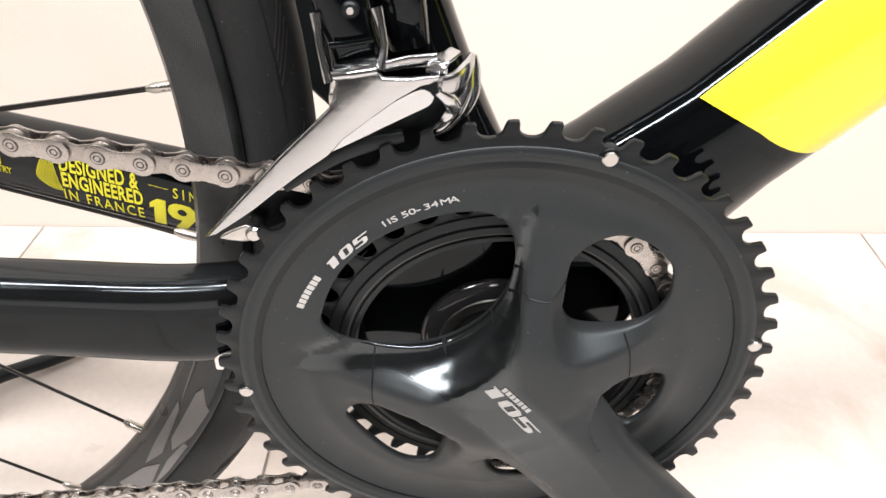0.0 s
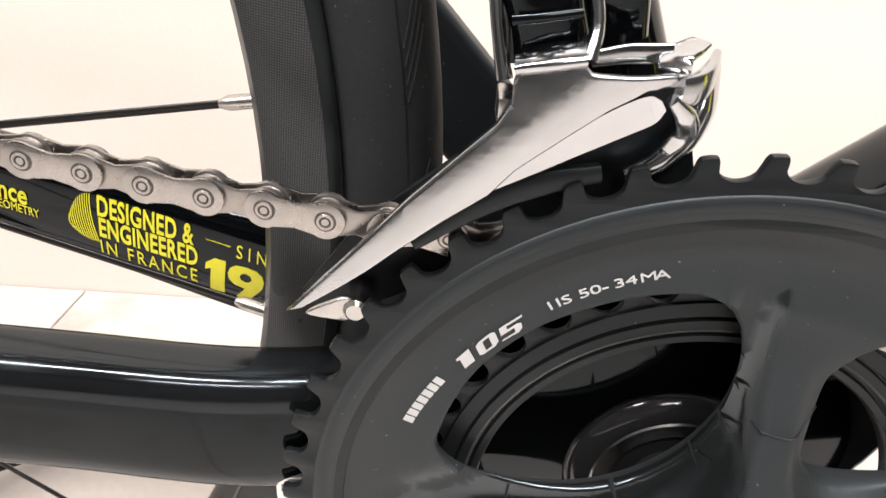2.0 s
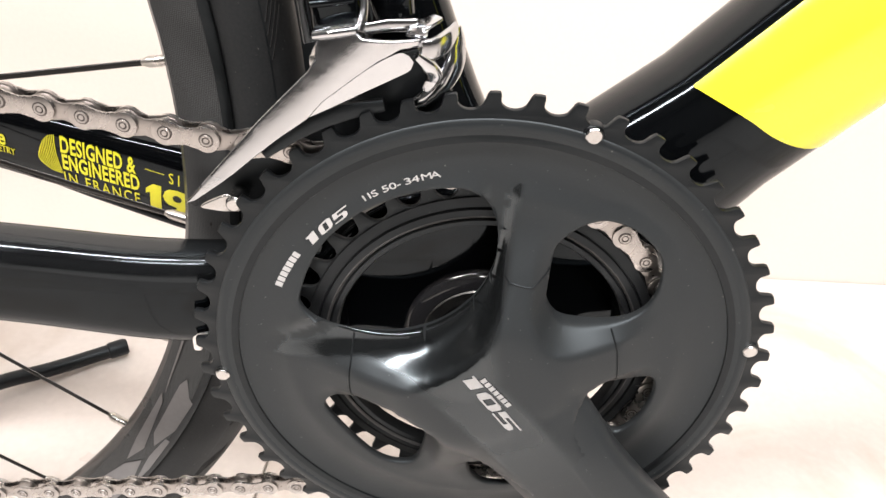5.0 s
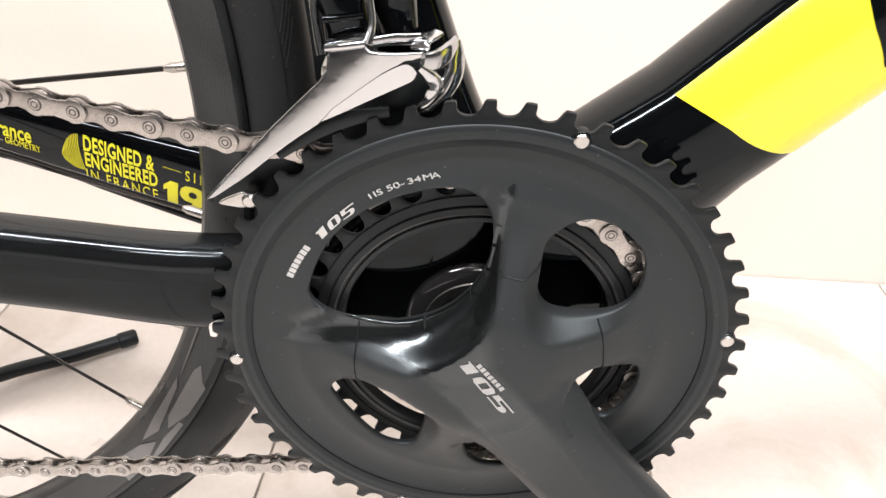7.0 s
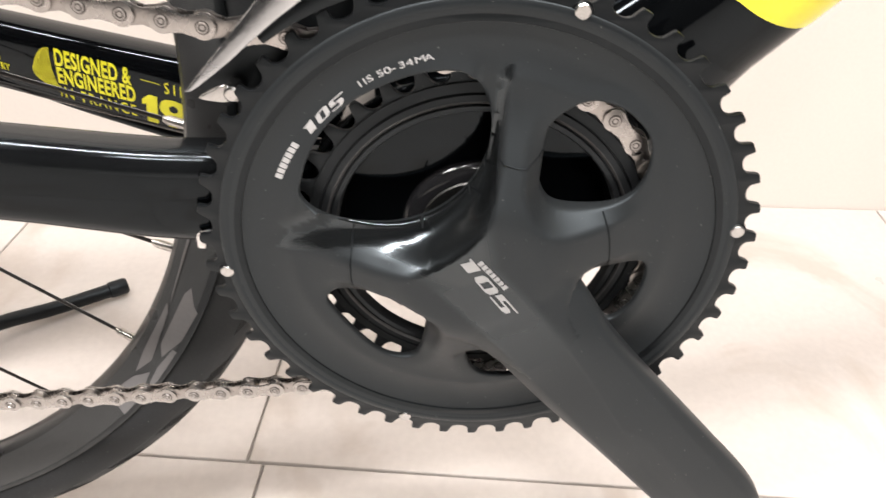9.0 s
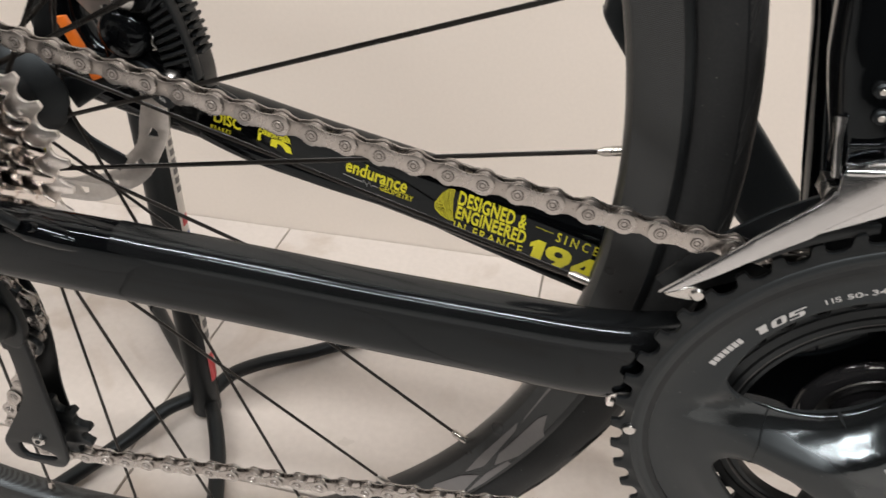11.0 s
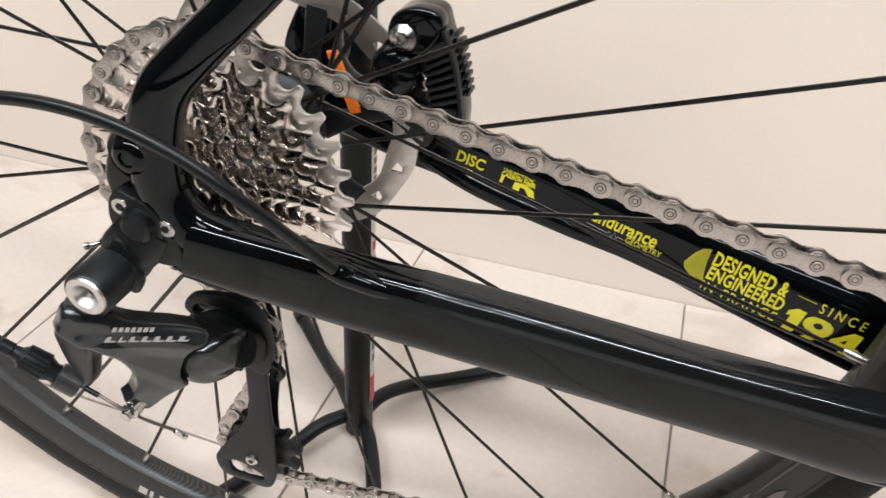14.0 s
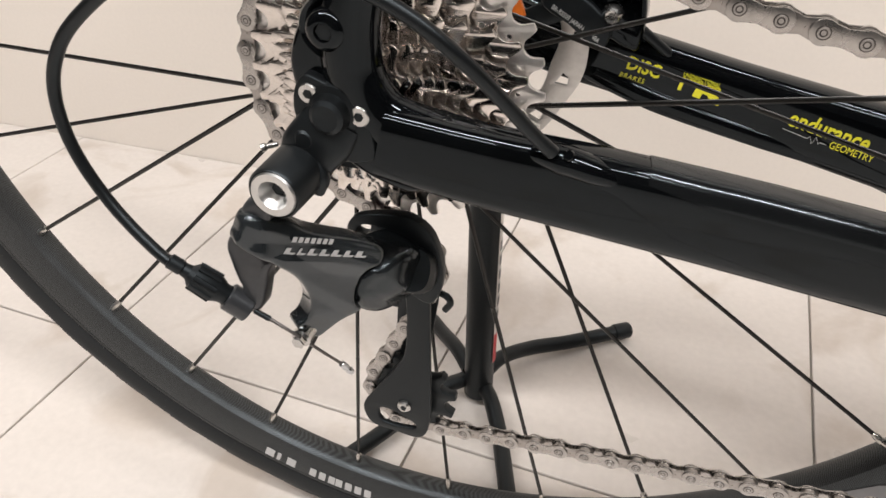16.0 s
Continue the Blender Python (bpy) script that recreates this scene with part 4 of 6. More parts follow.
TIP_LINE, NOTCH_LINE = millimetres([(-87, 3.5), (-80, 9.5), (-66, 17.5), (-64.5, 23)]), millimetres([(-9.5, 71.1), (-6.5, 76), (-5, 81.5), (0, 84.5), (6, 86)])


def inside(p, loop):
    x, z, hit = p[0], p[1], False
    for (x0, z0), (x1, z1) in zip(loop, loop[1:] + loop[:1]):
        if (z0 > z) != (z1 > z) and x < (x1 - x0) * (z - z0) / (z1 - z0) + x0:
            hit = not hit
    return hit


def off_loop(p, loop):
    """Distance from a point to a closed outline."""
    best = 1.0
    for (x0, z0), (x1, z1) in zip(loop, loop[1:] + loop[:1]):
        dx, dz = x1 - x0, z1 - z0
        u = max(0.0, min(1.0, ((p[0] - x0) * dx + (p[1] - z0) * dz) / (dx * dx + dz * dz)))
        best = min(best, math.hypot(p[0] - x0 - u * dx, p[1] - z0 - u * dz))
    return best


HOLES = [rounded(h, 5) for h in (HOLE_A, HOLE_B, HOLE_C, HOLE_D, HOLE_E)]
FAR_LINE, NEAR_LINE, SHAPE_LINE = millimetres(FAR_EDGE), millimetres(NEAR_EDGE), millimetres(SHAPE_EDGE)


def off_line(p, line):
    """Distance from a point to an open line."""
    best = 1.0
    for (x0, z0), (x1, z1) in zip(line, line[1:]):
        dx, dz = x1 - x0, z1 - z0
        u = max(0.0, min(1.0, ((p[0] - x0) * dx + (p[1] - z0) * dz) / (dx * dx + dz * dz)))
        best = min(best, math.hypot(p[0] - x0 - u * dx, p[1] - z0 - u * dz))
    return best


ARM_DEG, ARM_LEAN = -46.7, 0.0752
ARM_WAY, ARM_SIDE = (math.cos(radians(ARM_DEG)), math.sin(radians(ARM_DEG))), (-math.sin(radians(ARM_DEG)), math.cos(radians(ARM_DEG)))


# crank arm, in millimetres: s along it; across it: lower edge, lower facet, left and right line of the middle facet, upper facet, upper edge; sink below the face
ARM_ROWS = [(-14, -31, -15.5, -1, 4, 10, 12, 4.0), (0, -29, -14.2, 8.4, 8.9, 18, 21, 1.2), (12, -27, -14.0, 8.4, 8.9, 21, 24, 0.2), (22, -24.0, -14.0, 7.8, 8.3, 22.5, 25.5, 0.0), (30, -22.2, -14.1, 7.0, 7.5, 22.0, 25.0, 0.0),
    (40, -21.2, -14.2, 6.1, 6.6, 20.6, 23.6, 0.0), (52, -20.8, -14.4, 4.9, 5.4, 19.2, 21.8, 0.0), (72, -20.6, -14.8, 1.7, 2.2, 18.4, 20.9, 0.0), (92, -19.6, -15.6, -2.4, -1.7, 17.8, 20.9, 0.0), (104, -19.2, -16.2, -4.4, 2.2, 17.4, 21.0, 0.0), (130, -19.0, -16.8, -8.4, 1.7, 16.6, 21.0, 0.0),
    (150, -18.4, -17.0, -9.0, 0.0, 16.6, 21.0, 0.0), (166, -18.0, -16.4, -9.0, -1.0, 16.0, 19.6, 0.0), (176, -15.4, -13.8, -7.6, -0.8, 13.0, 16.2, 0.3), (183, -10.6, -9.4, -5.0, -0.5, 8.6, 10.8, 1.2), (187, -4.6, -4.0, -2.2, -0.2, 3.8, 4.8, 2.6)]


def arm_rows(n):
    """The rows of the arm, drawn out smoothly along it."""
    lines = [smooth_path([(row[0], row[k], 0) for row in ARM_ROWS], n) for k in range(1, 8)]
    return [(line[0].x, *[q.y for q in line]) for line in zip(*lines)]


ROWS = arm_rows(4)
ROW_TABLE = np.array(ROWS)


def arm_rise(s, n):
    """Height over the body's rim of the arm's root, where it grows out of the body (mm)."""
    low, foot, left, right, top, high = (np.interp(s, ROW_TABLE[:, 0], ROW_TABLE[:, k]) for k in range(1, 7))
    rooted = ease((62 - s) / 48)
    d = np.interp(n, [low - 8, low, foot, left, right, top, high, high + 8], [-40, -4.5 - 2.0 * rooted, -0.6, 0.05, 0.15, -0.9 - 5.5 * rooted, -4.4 - 7.0 * rooted, -40])
    return 18.1 + ARM_LEAN * s + d - 18 * ease((2 - s) / 16) - 30 * ease((s - 49) / 13)


def face_rise(r):
    return 0.0170 * ease((0.070 - r) / 0.052) - 0.0024 * math.sin(math.pi * max(0.0, min(1.0, (r - 0.070) / 0.022)))


def hub_rise(p):
    """The body's height over its rim: a cone that levels out into the plane of the crank arm."""
    x, z = p[0], p[1] - BB.z
    r = math.hypot(x, z)
    level = 0.0181 + ARM_LEAN * (x * ARM_WAY[0] + z * ARM_WAY[1])
    body = 1000 * (face_rise(r) + (level - face_rise(r)) * ease((0.036 - r) / 0.020))
    s, n = 1000 * (x * ARM_WAY[0] + z * ARM_WAY[1]), 1000 * (x * ARM_SIDE[0] + z * ARM_SIDE[1])
    if s < -14 or s > 62 or abs(n) > 42:
        return body / 1000
    arm = arm_rise(s, n)
    meet = max(0.0, 5.0 - abs(body - arm)) / 5.0
    return (max(body, arm) + 1.25 * meet * meet * ease((r - 0.022) / 0.014)) / 1000


def gridded(bm, step):
    for axis, lo in ((Vector((1, 0, 0)), 0.0), (Vector((0, 0, 1)), 0.268)):
        for s in np.arange(-0.094, 0.0941, step):
            bmesh.ops.bisect_plane(bm, geom=bm.verts[:] + bm.edges[:] + bm.faces[:], plane_co=axis * (lo + s), plane_no=axis)
    return bm


def nearest(p, line):
    """The point of an open line that lies nearest to p, and its distance."""
    best, at = 1.0, p
    for (x0, z0), (x1, z1) in zip(line, line[1:]):
        dx, dz = x1 - x0, z1 - z0
        u = max(0.0, min(1.0, ((p[0] - x0) * dx + (p[1] - z0) * dz) / (dx * dx + dz * dz)))
        d = math.hypot(p[0] - x0 - u * dx, p[1] - z0 - u * dz)
        if d < best:
            best, at = d, (x0 + u * dx, z0 + u * dz)
    return at, best


SMOOTH_FAR = [(q.x, q.z) for q in smooth_path([(x, 0, z) for x, z in FAR_LINE], 4)]
SMOOTH_SHAPE = [(q.x, q.z) for q in smooth_path([(x, 0, z) for x, z in SHAPE_LINE], 4)]
SCOOP, SHINE = SMOOTH_SHAPE + NEAR_LINE, SMOOTH_FAR + NEAR_LINE


def front_rise(p):
    """How far the body's face stands out at a point, and how polished it is there."""
    r = math.hypot(p[0], p[1] - BB.z)
    rise, polish = hub_rise(p), 0.0
    if r < 0.08:
        for h in HOLES[1:]:
            rise *= 0.28 + 0.72 * min(1.0, off_loop(p, h) / 0.0060)
    fade = ease(off_line(p, TIP_LINE) / 0.011) * ease(off_line(p, NOTCH_LINE) / 0.017)
    if inside(p, SCOOP):
        a, b = off_line(p, SMOOTH_SHAPE), off_loop(p, HOLES[0])
        u = b / (a + b + 1e-6)
        low = -0.0026 - 0.0022 * ease((r - 0.055) / 0.02) + 0.25 * max(0.0, rise)
        rise += (low + (rise - low) * (0.75 * ease(u ** 1.35) + 0.25 * u ** 1.5) - rise) * fade
    if inside(p, SHINE):
        near = ease((0.034 - r) / 0.016)
        polish = fade * ease(off_line(p, SMOOTH_FAR) / (0.0018 + 0.007 * near))
    x, z = 1000 * p[0], 1000 * (p[1] - BB.z)
    s, n = x * ARM_WAY[0] + z * ARM_WAY[1], x * ARM_SIDE[0] + z * ARM_SIDE[1]
    return rise, max(polish, arm_polish(s, n))


def arm_polish(s, n):
    """The satin middle facet that runs out of the polished hollow along the arm."""
    foot = np.interp(s, ROW_TABLE[:, 0], ROW_TABLE[:, 2])
    return 0.72 * ease((s + 14) / 12) * ease((68 - s) / 54) * ease((n - foot + 0.4) / 1.2) * ease((10.5 - n) / 4)


def cover_bm():
    """The dished chainring body: its face rises towards the middle and slopes into the openings; one side falls in a polished scoop."""
    bm = gridded(plate([circle(BB.x, BB.z, 0.0960, 160)] + HOLES, -0.0492, -0.0462, 0.0010, 3), 0.0016)
    # keep square cells on the flat face
    slant = [e for e in bm.edges if len(e.link_faces) == 2 and all(f.normal.y < -0.999 for f in e.link_faces) and min(abs(e.verts[0].co.x - e.verts[1].co.x), abs(e.verts[0].co.z - e.verts[1].co.z)) > 1e-6]
    bmesh.ops.dissolve_edges(bm, edges=slant, use_verts=True)
    for v in bm.verts:
        if v.co.y < -0.0473:
            f = min(1.0, (-0.0473 - v.co.y) / 0.0016)
            v.co.y -= f * front_rise((v.co.x, v.co.z))[0]
    return bm


cover = part("chainring_body", cover_bm(), BODY_FINISH, bike, "matte dark grey chainring body with a polished scoop and white lettering", 65)
mark = cover.data.attributes.new("polish", "FLOAT", "POINT")
for v in cover.data.vertices:
    mark.data[v.index].value = front_rise((v.co.x, v.co.z))[1] if v.co.y < -0.0475 else 0.0
part("edge_line", lathe([(0.0920, -0.0490), (0.0929, -0.04945), (0.0944, -0.04945), (0.0953, -0.0490)], BB, "y", 160, False), CRANK, cover, "thin lighter ring near the rim", 60)
for deg in (73.8, 7.8, 186.8, 253.6):
    x, z = BB.x + 0.0960 * math.cos(radians(deg)), BB.z + 0.0960 * math.sin(radians(deg))
    pin = part("shift_pin", disc(x, -0.0502, -0.0445, z, 0.0026, 24, 0.0004), STEEL, cover, "bright steel pin")
    part("pin_seat", lathe([(0.0026, -0.0487), (0.0033, -0.0490), (0.0036, -0.0480), (0.0036, -0.0455)], (x, 0, z), "y", 24, False), PLASTIC, cover)


def seam(points):
    """A hair-fine joint that follows the body's face."""
    line = [(q.x, q.z) for q in smooth_path([(BB.x + a / 1000, 0, BB.z + b / 1000) for a, b in points], 6)]
    return sweep([Vector((x, -0.04925 - front_rise((x, z))[0], z)) for x, z in line], 0.00032, 0.00032, 6, 2, (0, 1, 0.01))


for points in ([(4.6, 43.6), (12.9, 41.7), (17.8, 43.6), (19.6, 46.0)], [(43.6, 22.0), (46.7, 13.3), (48.6, 0.5), (48.6, -2.0)], [(-46.0, 11.5), (-46.8, 3.0), (-47.3, -6.0), (-46.4, -16.5)]):
    part("seam_line", seam(points), TEETH, cover, "fine dark joint")

inner_ring = part("inner_chainring", join(plate([shift(gear(34, 0.0688, 0.0716, 3, 0.0, 0.2), BB.x, BB.z), circle(BB.x, BB.z, 0.0625, 96)], -0.0393, -0.0373, 0.0003, 1),
    lathe([(0.0648, -0.0385), (0.0646, -0.0402), (0.0613, -0.0407), (0.0610, -0.0396), (0.0605, -0.0396), (0.0602, -0.0409), (0.0579, -0.0412), (0.0571, -0.0408), (0.0569, -0.0397), (0.0564, -0.0397), (0.0561, -0.0410), (0.0544, -0.0409), (0.0537, -0.0398), (0.0533, -0.0365), (0.0620, -0.0360)], BB, "y", 128, False)), RING, bike, "black thirty-four-tooth inner chainring", 30)
part("bright_edge", lathe([(0.0581, -0.0413), (0.0578, -0.0414), (0.0573, -0.0411), (0.0570, -0.0407)], BB, "y", 128, False), RING_EDGE, inner_ring)

# crank arm: s along it, n across it, its face built from long facets
ARM = Matrix.Translation((0, -0.0673, BB.z)) @ Matrix.Rotation(-radians(ARM_DEG), 4, "Y") @ Matrix.Rotation(-math.atan(ARM_LEAN), 4, "Z")
def arm_bm():
    bm = bmesh.new()
    rings = []
    for s, low, foot, left, right, top, high, sink in ROWS:
        far, rooted = ease((s - 88) / 40), ease((62 - s) / 48)
        sink += 0.38 * ease((47 - s) / 10) - 0.06 * ease((s - 34) / 8) * ease((72 - s) / 16)
        corners = [(low + 1.5, -15.0), (low, -14.0), (low, -4.5 - 2.0 * rooted), (foot, -0.6 - 1.4 * far), (left, 0.05 - 1.3 * far), (right, 0.15), (top, -0.9 - 5.5 * rooted), (high, -4.4 - 7.0 * rooted), (high, -12.0), (high - 1.5, -13.5)]
        loop = []
        m = len(corners)
        for k, (n, d) in enumerate(corners):
            # each corner is rounded by two points close to it
            for n2, d2 in (corners[k - 1], corners[(k + 1) % m]):
                gap = math.hypot(n2 - n, d2 - d)
                step = min(0.9, 0.3 * gap) / max(gap, 1e-6)
                loop.append((n + (n2 - n) * step, d + (d2 - d) * step))
        rings.append([bm.verts.new((s / 1000, -(d - sink) / 1000, n / 1000)) for n, d in loop])
    count = len(rings[0])
    for r0, r1 in zip(rings, rings[1:]):
        for k in range(count):
            bm.faces.new((r0[k], r0[(k + 1) % count], r1[(k + 1) % count], r1[k]))
    bm.faces.new(rings[0][::-1])
    bm.faces.new(rings[-1])
    bmesh.ops.recalc_face_normals(bm, faces=bm.faces)
    return bm


def bored(bm, cutter):
    """A solid with a hole cut through it."""
    obs = []
    for shape in (bm, cutter):
        mesh = bpy.data.meshes.new("solid")
        shape.to_mesh(mesh)
        shape.free()
        obs.append(new("solid", mesh))
    cut = obs[0].modifiers.new("cut", "BOOLEAN")
    cut.operation, cut.object, cut.solver = "DIFFERENCE", obs[1], "EXACT"
    done = bpy.data.meshes.new_from_object(obs[0].evaluated_get(bpy.context.evaluated_depsgraph_get()))
    out = bmesh.new()
    out.from_mesh(done)
    for ob in obs:
        mesh = ob.data
        bpy.data.objects.remove(ob)
        bpy.data.meshes.remove(mesh)
    bpy.data.meshes.remove(done)
    return out


PEDAL_EYE = 0.1715
whole = bored(arm_bm(), disc(PEDAL_EYE, -0.01, 0.03, 0, 0.0071, 32, 0.0001))
whole.transform(ARM)
crank = part("crank_arm", whole, ARM_FINISH, bike, "satin dark grey crank arm with long facets", 50)
mark = crank.data.attributes.new("polish", "FLOAT", "POINT")
unturned = ARM.inverted()
for v in crank.data.vertices:
    q = unturned @ v.co * 1000
    mark.data[v.index].value = arm_polish(q.x, q.z) if q.y < 3 else 0.0
part("pedal_thread", lathe([(0.0071, 0.0002), (0.0069, 0.0010), (0.0069, 0.0120), (0.0071, 0.0130)], (PEDAL_EYE, 0, 0), "y", 28, False), STEEL, crank, "bare metal pedal thread", m=ARM)


def arm_print(bm, s, n, turn=0.0):
    """Lettering on the arm's face, reading outwards along it."""
    bm.transform(ARM @ Matrix.Translation((s, -0.00025, n)) @ UPRIGHT)
    for v in bm.verts:
        q = unturned @ v.co
        v.co.y += -0.0492 - front_rise((v.co.x, v.co.z))[0] - (-0.0673 - ARM_LEAN * q.x) if q.x < 0.056 else 0.0
    return bm


across = 0.0
for sign, width in (("1", 0.0082), ("0", 0.0094), ("5", 0.0094)):
    bm = digit_bm(sign, width, 0.0044, 0.34)
    bm.transform(Matrix.Rotation(radians(-4), 4, "Z") @ Matrix.Translation((across, 0, 0)))
    part("print_digit", arm_print(bm, -0.0118, 0.0004), SILVER_PRINT, crank, "wide silver printed digit")
    across += width + (0.0010 if sign != "1" else 0.0002)
for k in range(7):
    part("print_bar", arm_print(box(0.0022 * k, 0.0022 * k + 0.0017, 0, 0.0020, -0.00005, 0.0001), -0.0070, 0.0050), SILVER_PRINT, crank, "small silver bar")


def ring_glyph(bm, deg, r):
    """One glyph standing on a circle round the crank axle."""
    w = radians(deg)
    y = -0.0494 - face_rise(r + 0.0015)
    m = on_plane((BB.x + r * math.cos(w), y, BB.z + r * math.sin(w)), (math.sin(w), 0, -math.cos(w)), (math.cos(w), 0, math.sin(w)))
    bm.transform(m)
    return bm


def ring_words(words, deg, r, size, step, width=1.0, shear=0.0, bold=0.0):
    return join(*[ring_glyph(text_bm(c, size, 0.0001, shear, 1, width, bold), deg - step * k, r) for k, c in enumerate(words) if c != " "])


for sign, deg, width in (("1", 142.2, 0.0058), ("0", 137.8, 0.0058), ("5", 132.8, 0.0056)):
    part("print_digit", ring_glyph(digit_bm(sign, width, 0.0033, 0.42), deg, 0.0755), WHITE_PRINT, cover, "wide white printed digit")
part("lettering", join(ring_words("11S", 123.6, 0.0769, 0.0031, 1.45, 1.7), ring_words("50-34", 117.9, 0.0769, 0.0031, 1.88, 1.75), ring_words("MA", 108.2, 0.0769, 0.0031, 2.3, 1.6)), WHITE_PRINT, cover, "small white lettering")
for k in range(7):
    part("print_bar", ring_glyph(box(0, 0.0018, 0, 0.0025, -0.00005, 0.0001), 157.8 - 1.72 * k, 0.0765), WHITE_PRINT, cover, "small white bar")

# far crank arm, seen past the wheel
far_outline = [(-0.0125, 0.004), (-0.006, 0.0175), (0.030, 0.0155), (0.100, 0.0160), (0.170, 0.0150), (0.182, 0.0105), (0.1875, 0.0), (0.182, -0.0105), (0.170, -0.0150), (0.100, -0.0178), (0.035, -0.0150), (-0.004, -0.0152), (-0.0150, -0.0100), (-0.0140, -0.002)]
LEFT = Matrix.Translation((0, 0.078, BB.z)) @ Matrix.Rotation(-radians(ARM_DEG + 178.3), 4, "Y") @ Matrix.Rotation(radians(-3), 4, "Z")


def left_bm():
    bm = plate([rounded([(s, -n) for s, n in far_outline], 5), circle(0.1695, 0, 0.0075, 28)], -0.013, 0.0, 0.0028, 3)
    bm.transform(LEFT)
    return bm


part("crank_arm", left_bm(), CRANK, bike, "dark far crank arm with an empty pedal hole", 50)
part("crank_axle", lathe([(0.012, -0.058), (0.012, 0.070)], BB, "y", 32), STEEL, bike)

# ---- chain ----
WHEELS = [(BB.x, BB.z, 0.0688, -0.0383, 1), (AXLE.x, AXLE.z, 0.0608, -0.0268, 1), (-0.4022, 0.2470, 0.0226, -0.0285, -1), (-0.3945, 0.1645, 0.0226, -0.0300, 1)]
# the upper run rides a little high where it meets the sprocket
RIDE = 0.0038


def chain_line():
    """Points of the chain's centre line: arcs round the four wheels and the runs between them."""
    joints = []
    n = len(WHEELS)
    for i in range(n):
        x0, z0, r0, y0, s0 = WHEELS[i]
        x1, z1, r1, y1, s1 = WHEELS[(i + 1) % n]
        dx, dz = x1 - x0, z1 - z0
        d, way = math.hypot(dx, dz), math.atan2(dz, dx)
        if i == 0:
            r1 += RIDE
        off = math.asin((r0 * s0 - r1 * s1) / d)
        run = way + off
        a0, a1 = run - s0 * math.pi / 2, run - s1 * math.pi / 2
        joints.append((a0, a1))
    out = []
    for i in range(n):
        x0, z0, r0, y0, s0 = WHEELS[i]
        enter, leave = joints[i - 1][1], joints[i][0]
        turn = (leave - enter) * s0 % (2 * math.pi)
        for k in range(int(turn * 60) + 2):
            w = enter + s0 * turn * k / (int(turn * 60) + 1)
            ride = RIDE * (1 - ease(k / (turn * 22))) if i == 1 else 0.0
            out.append(Vector((x0 + (r0 + ride) * math.cos(w), y0, z0 + (r0 + ride) * math.sin(w))))
    return out + [out[0]]


line = chain_line()
lengths = np.cumsum([0.0] + [(b - a).length for a, b in zip(line, line[1:])])
count = int(round(lengths[-1] / 0.0127 / 2)) * 2
pitch = lengths[-1] / count


def chain_at(s):
    s = s % lengths[-1]
    p = Vector([float(np.interp(s, lengths, [q[i] for q in line])) for i in range(3)])
    if p.x > AXLE.x and p.x < 0.0 and p.z > BB.z + 0.05:
        # the front derailleur holds the upper run outwards
        p.y = float(np.interp(p.x, [AXLE.x, -0.085, -0.045, 0.0], [-0.0268, -0.0440, -0.0415, -0.0383]))
        u = max(0.0, min(1.0, (p.x + 0.40) / 0.34))
        p.z -= 0.0045 * 4 * u * (1 - u)
    if p.x < 0.0 and p.z < BB.z - 0.05 and p.x > -0.385:
        # the slack lower run hangs through
        p.z += float(np.interp(p.x, [-0.385, -0.31, -0.257, -0.20, -0.12, -0.076, -0.03, 0.0], [0.0, -0.002, -0.0045, -0.0055, -0.0065, -0.0065, -0.004, 0.0]))
    return p


def link_loop(pitch, r, waist):
    """A waisted figure-of-eight side plate from one pin to the next."""
    out = []
    for w in np.linspace(58, 302, 15):
        out.append((r * math.cos(radians(w)), r * math.sin(radians(w))))
    out.append((pitch / 2, -waist))
    for w in np.linspace(-122, 122, 15):
        out.append((pitch + r * math.cos(radians(w)), r * math.sin(radians(w))))
    out.append((pitch / 2, waist))
    return out


def mesh_of(name, bm, mat, smooth=40):
    return to_mesh(name, bm, mat, smooth)


OUTER = mesh_of("outer_link", join(plate([link_loop(pitch, 0.00425, 0.0029)], -0.00285, -0.0019, 0.00022, 1), plate([link_loop(pitch, 0.00425, 0.0029)], 0.0019, 0.00285, 0.00022, 1)), CHAIN)
INNER = mesh_of("inner_link", join(plate([link_loop(pitch, 0.00435, 0.0027)], -0.00185, -0.0010, 0.00022, 1), plate([link_loop(pitch, 0.00435, 0.0027)], 0.0010, 0.00185, 0.00022, 1), disc(0, -0.001, 0.001, 0, 0.0038, 16, 0.0001), disc(pitch, -0.001, 0.001, 0, 0.0038, 16, 0.0001)), CHAIN_IN)
RIVET = mesh_of("rivet", join(lathe([(0.0002, -0.00318), (0.0008, -0.00318), (0.0009, -0.00300), (0.0012, -0.00302), (0.0013, -0.00326), (0.0018, -0.00326), (0.0019, -0.00298), (0.0023, -0.00295), (0.0023, 0.0030)], (0, 0, 0), "y", 16)), PIN)
RIVET.materials.append(CHAIN)
for face in RIVET.polygons:
    out = math.hypot(face.center.x, face.center.z)
    if out < 0.0007 or 0.0011 < out < 0.0019:
        face.material_index = 1


def link_pose(a, b):
    x = (b - a).normalized()
    y = Vector((0, 1, 0))
    z = x.cross(y).normalized()
    y = z.cross(x)
    m = Matrix((x, y, z)).transposed().to_4x4()
    m.translation = a
    return m


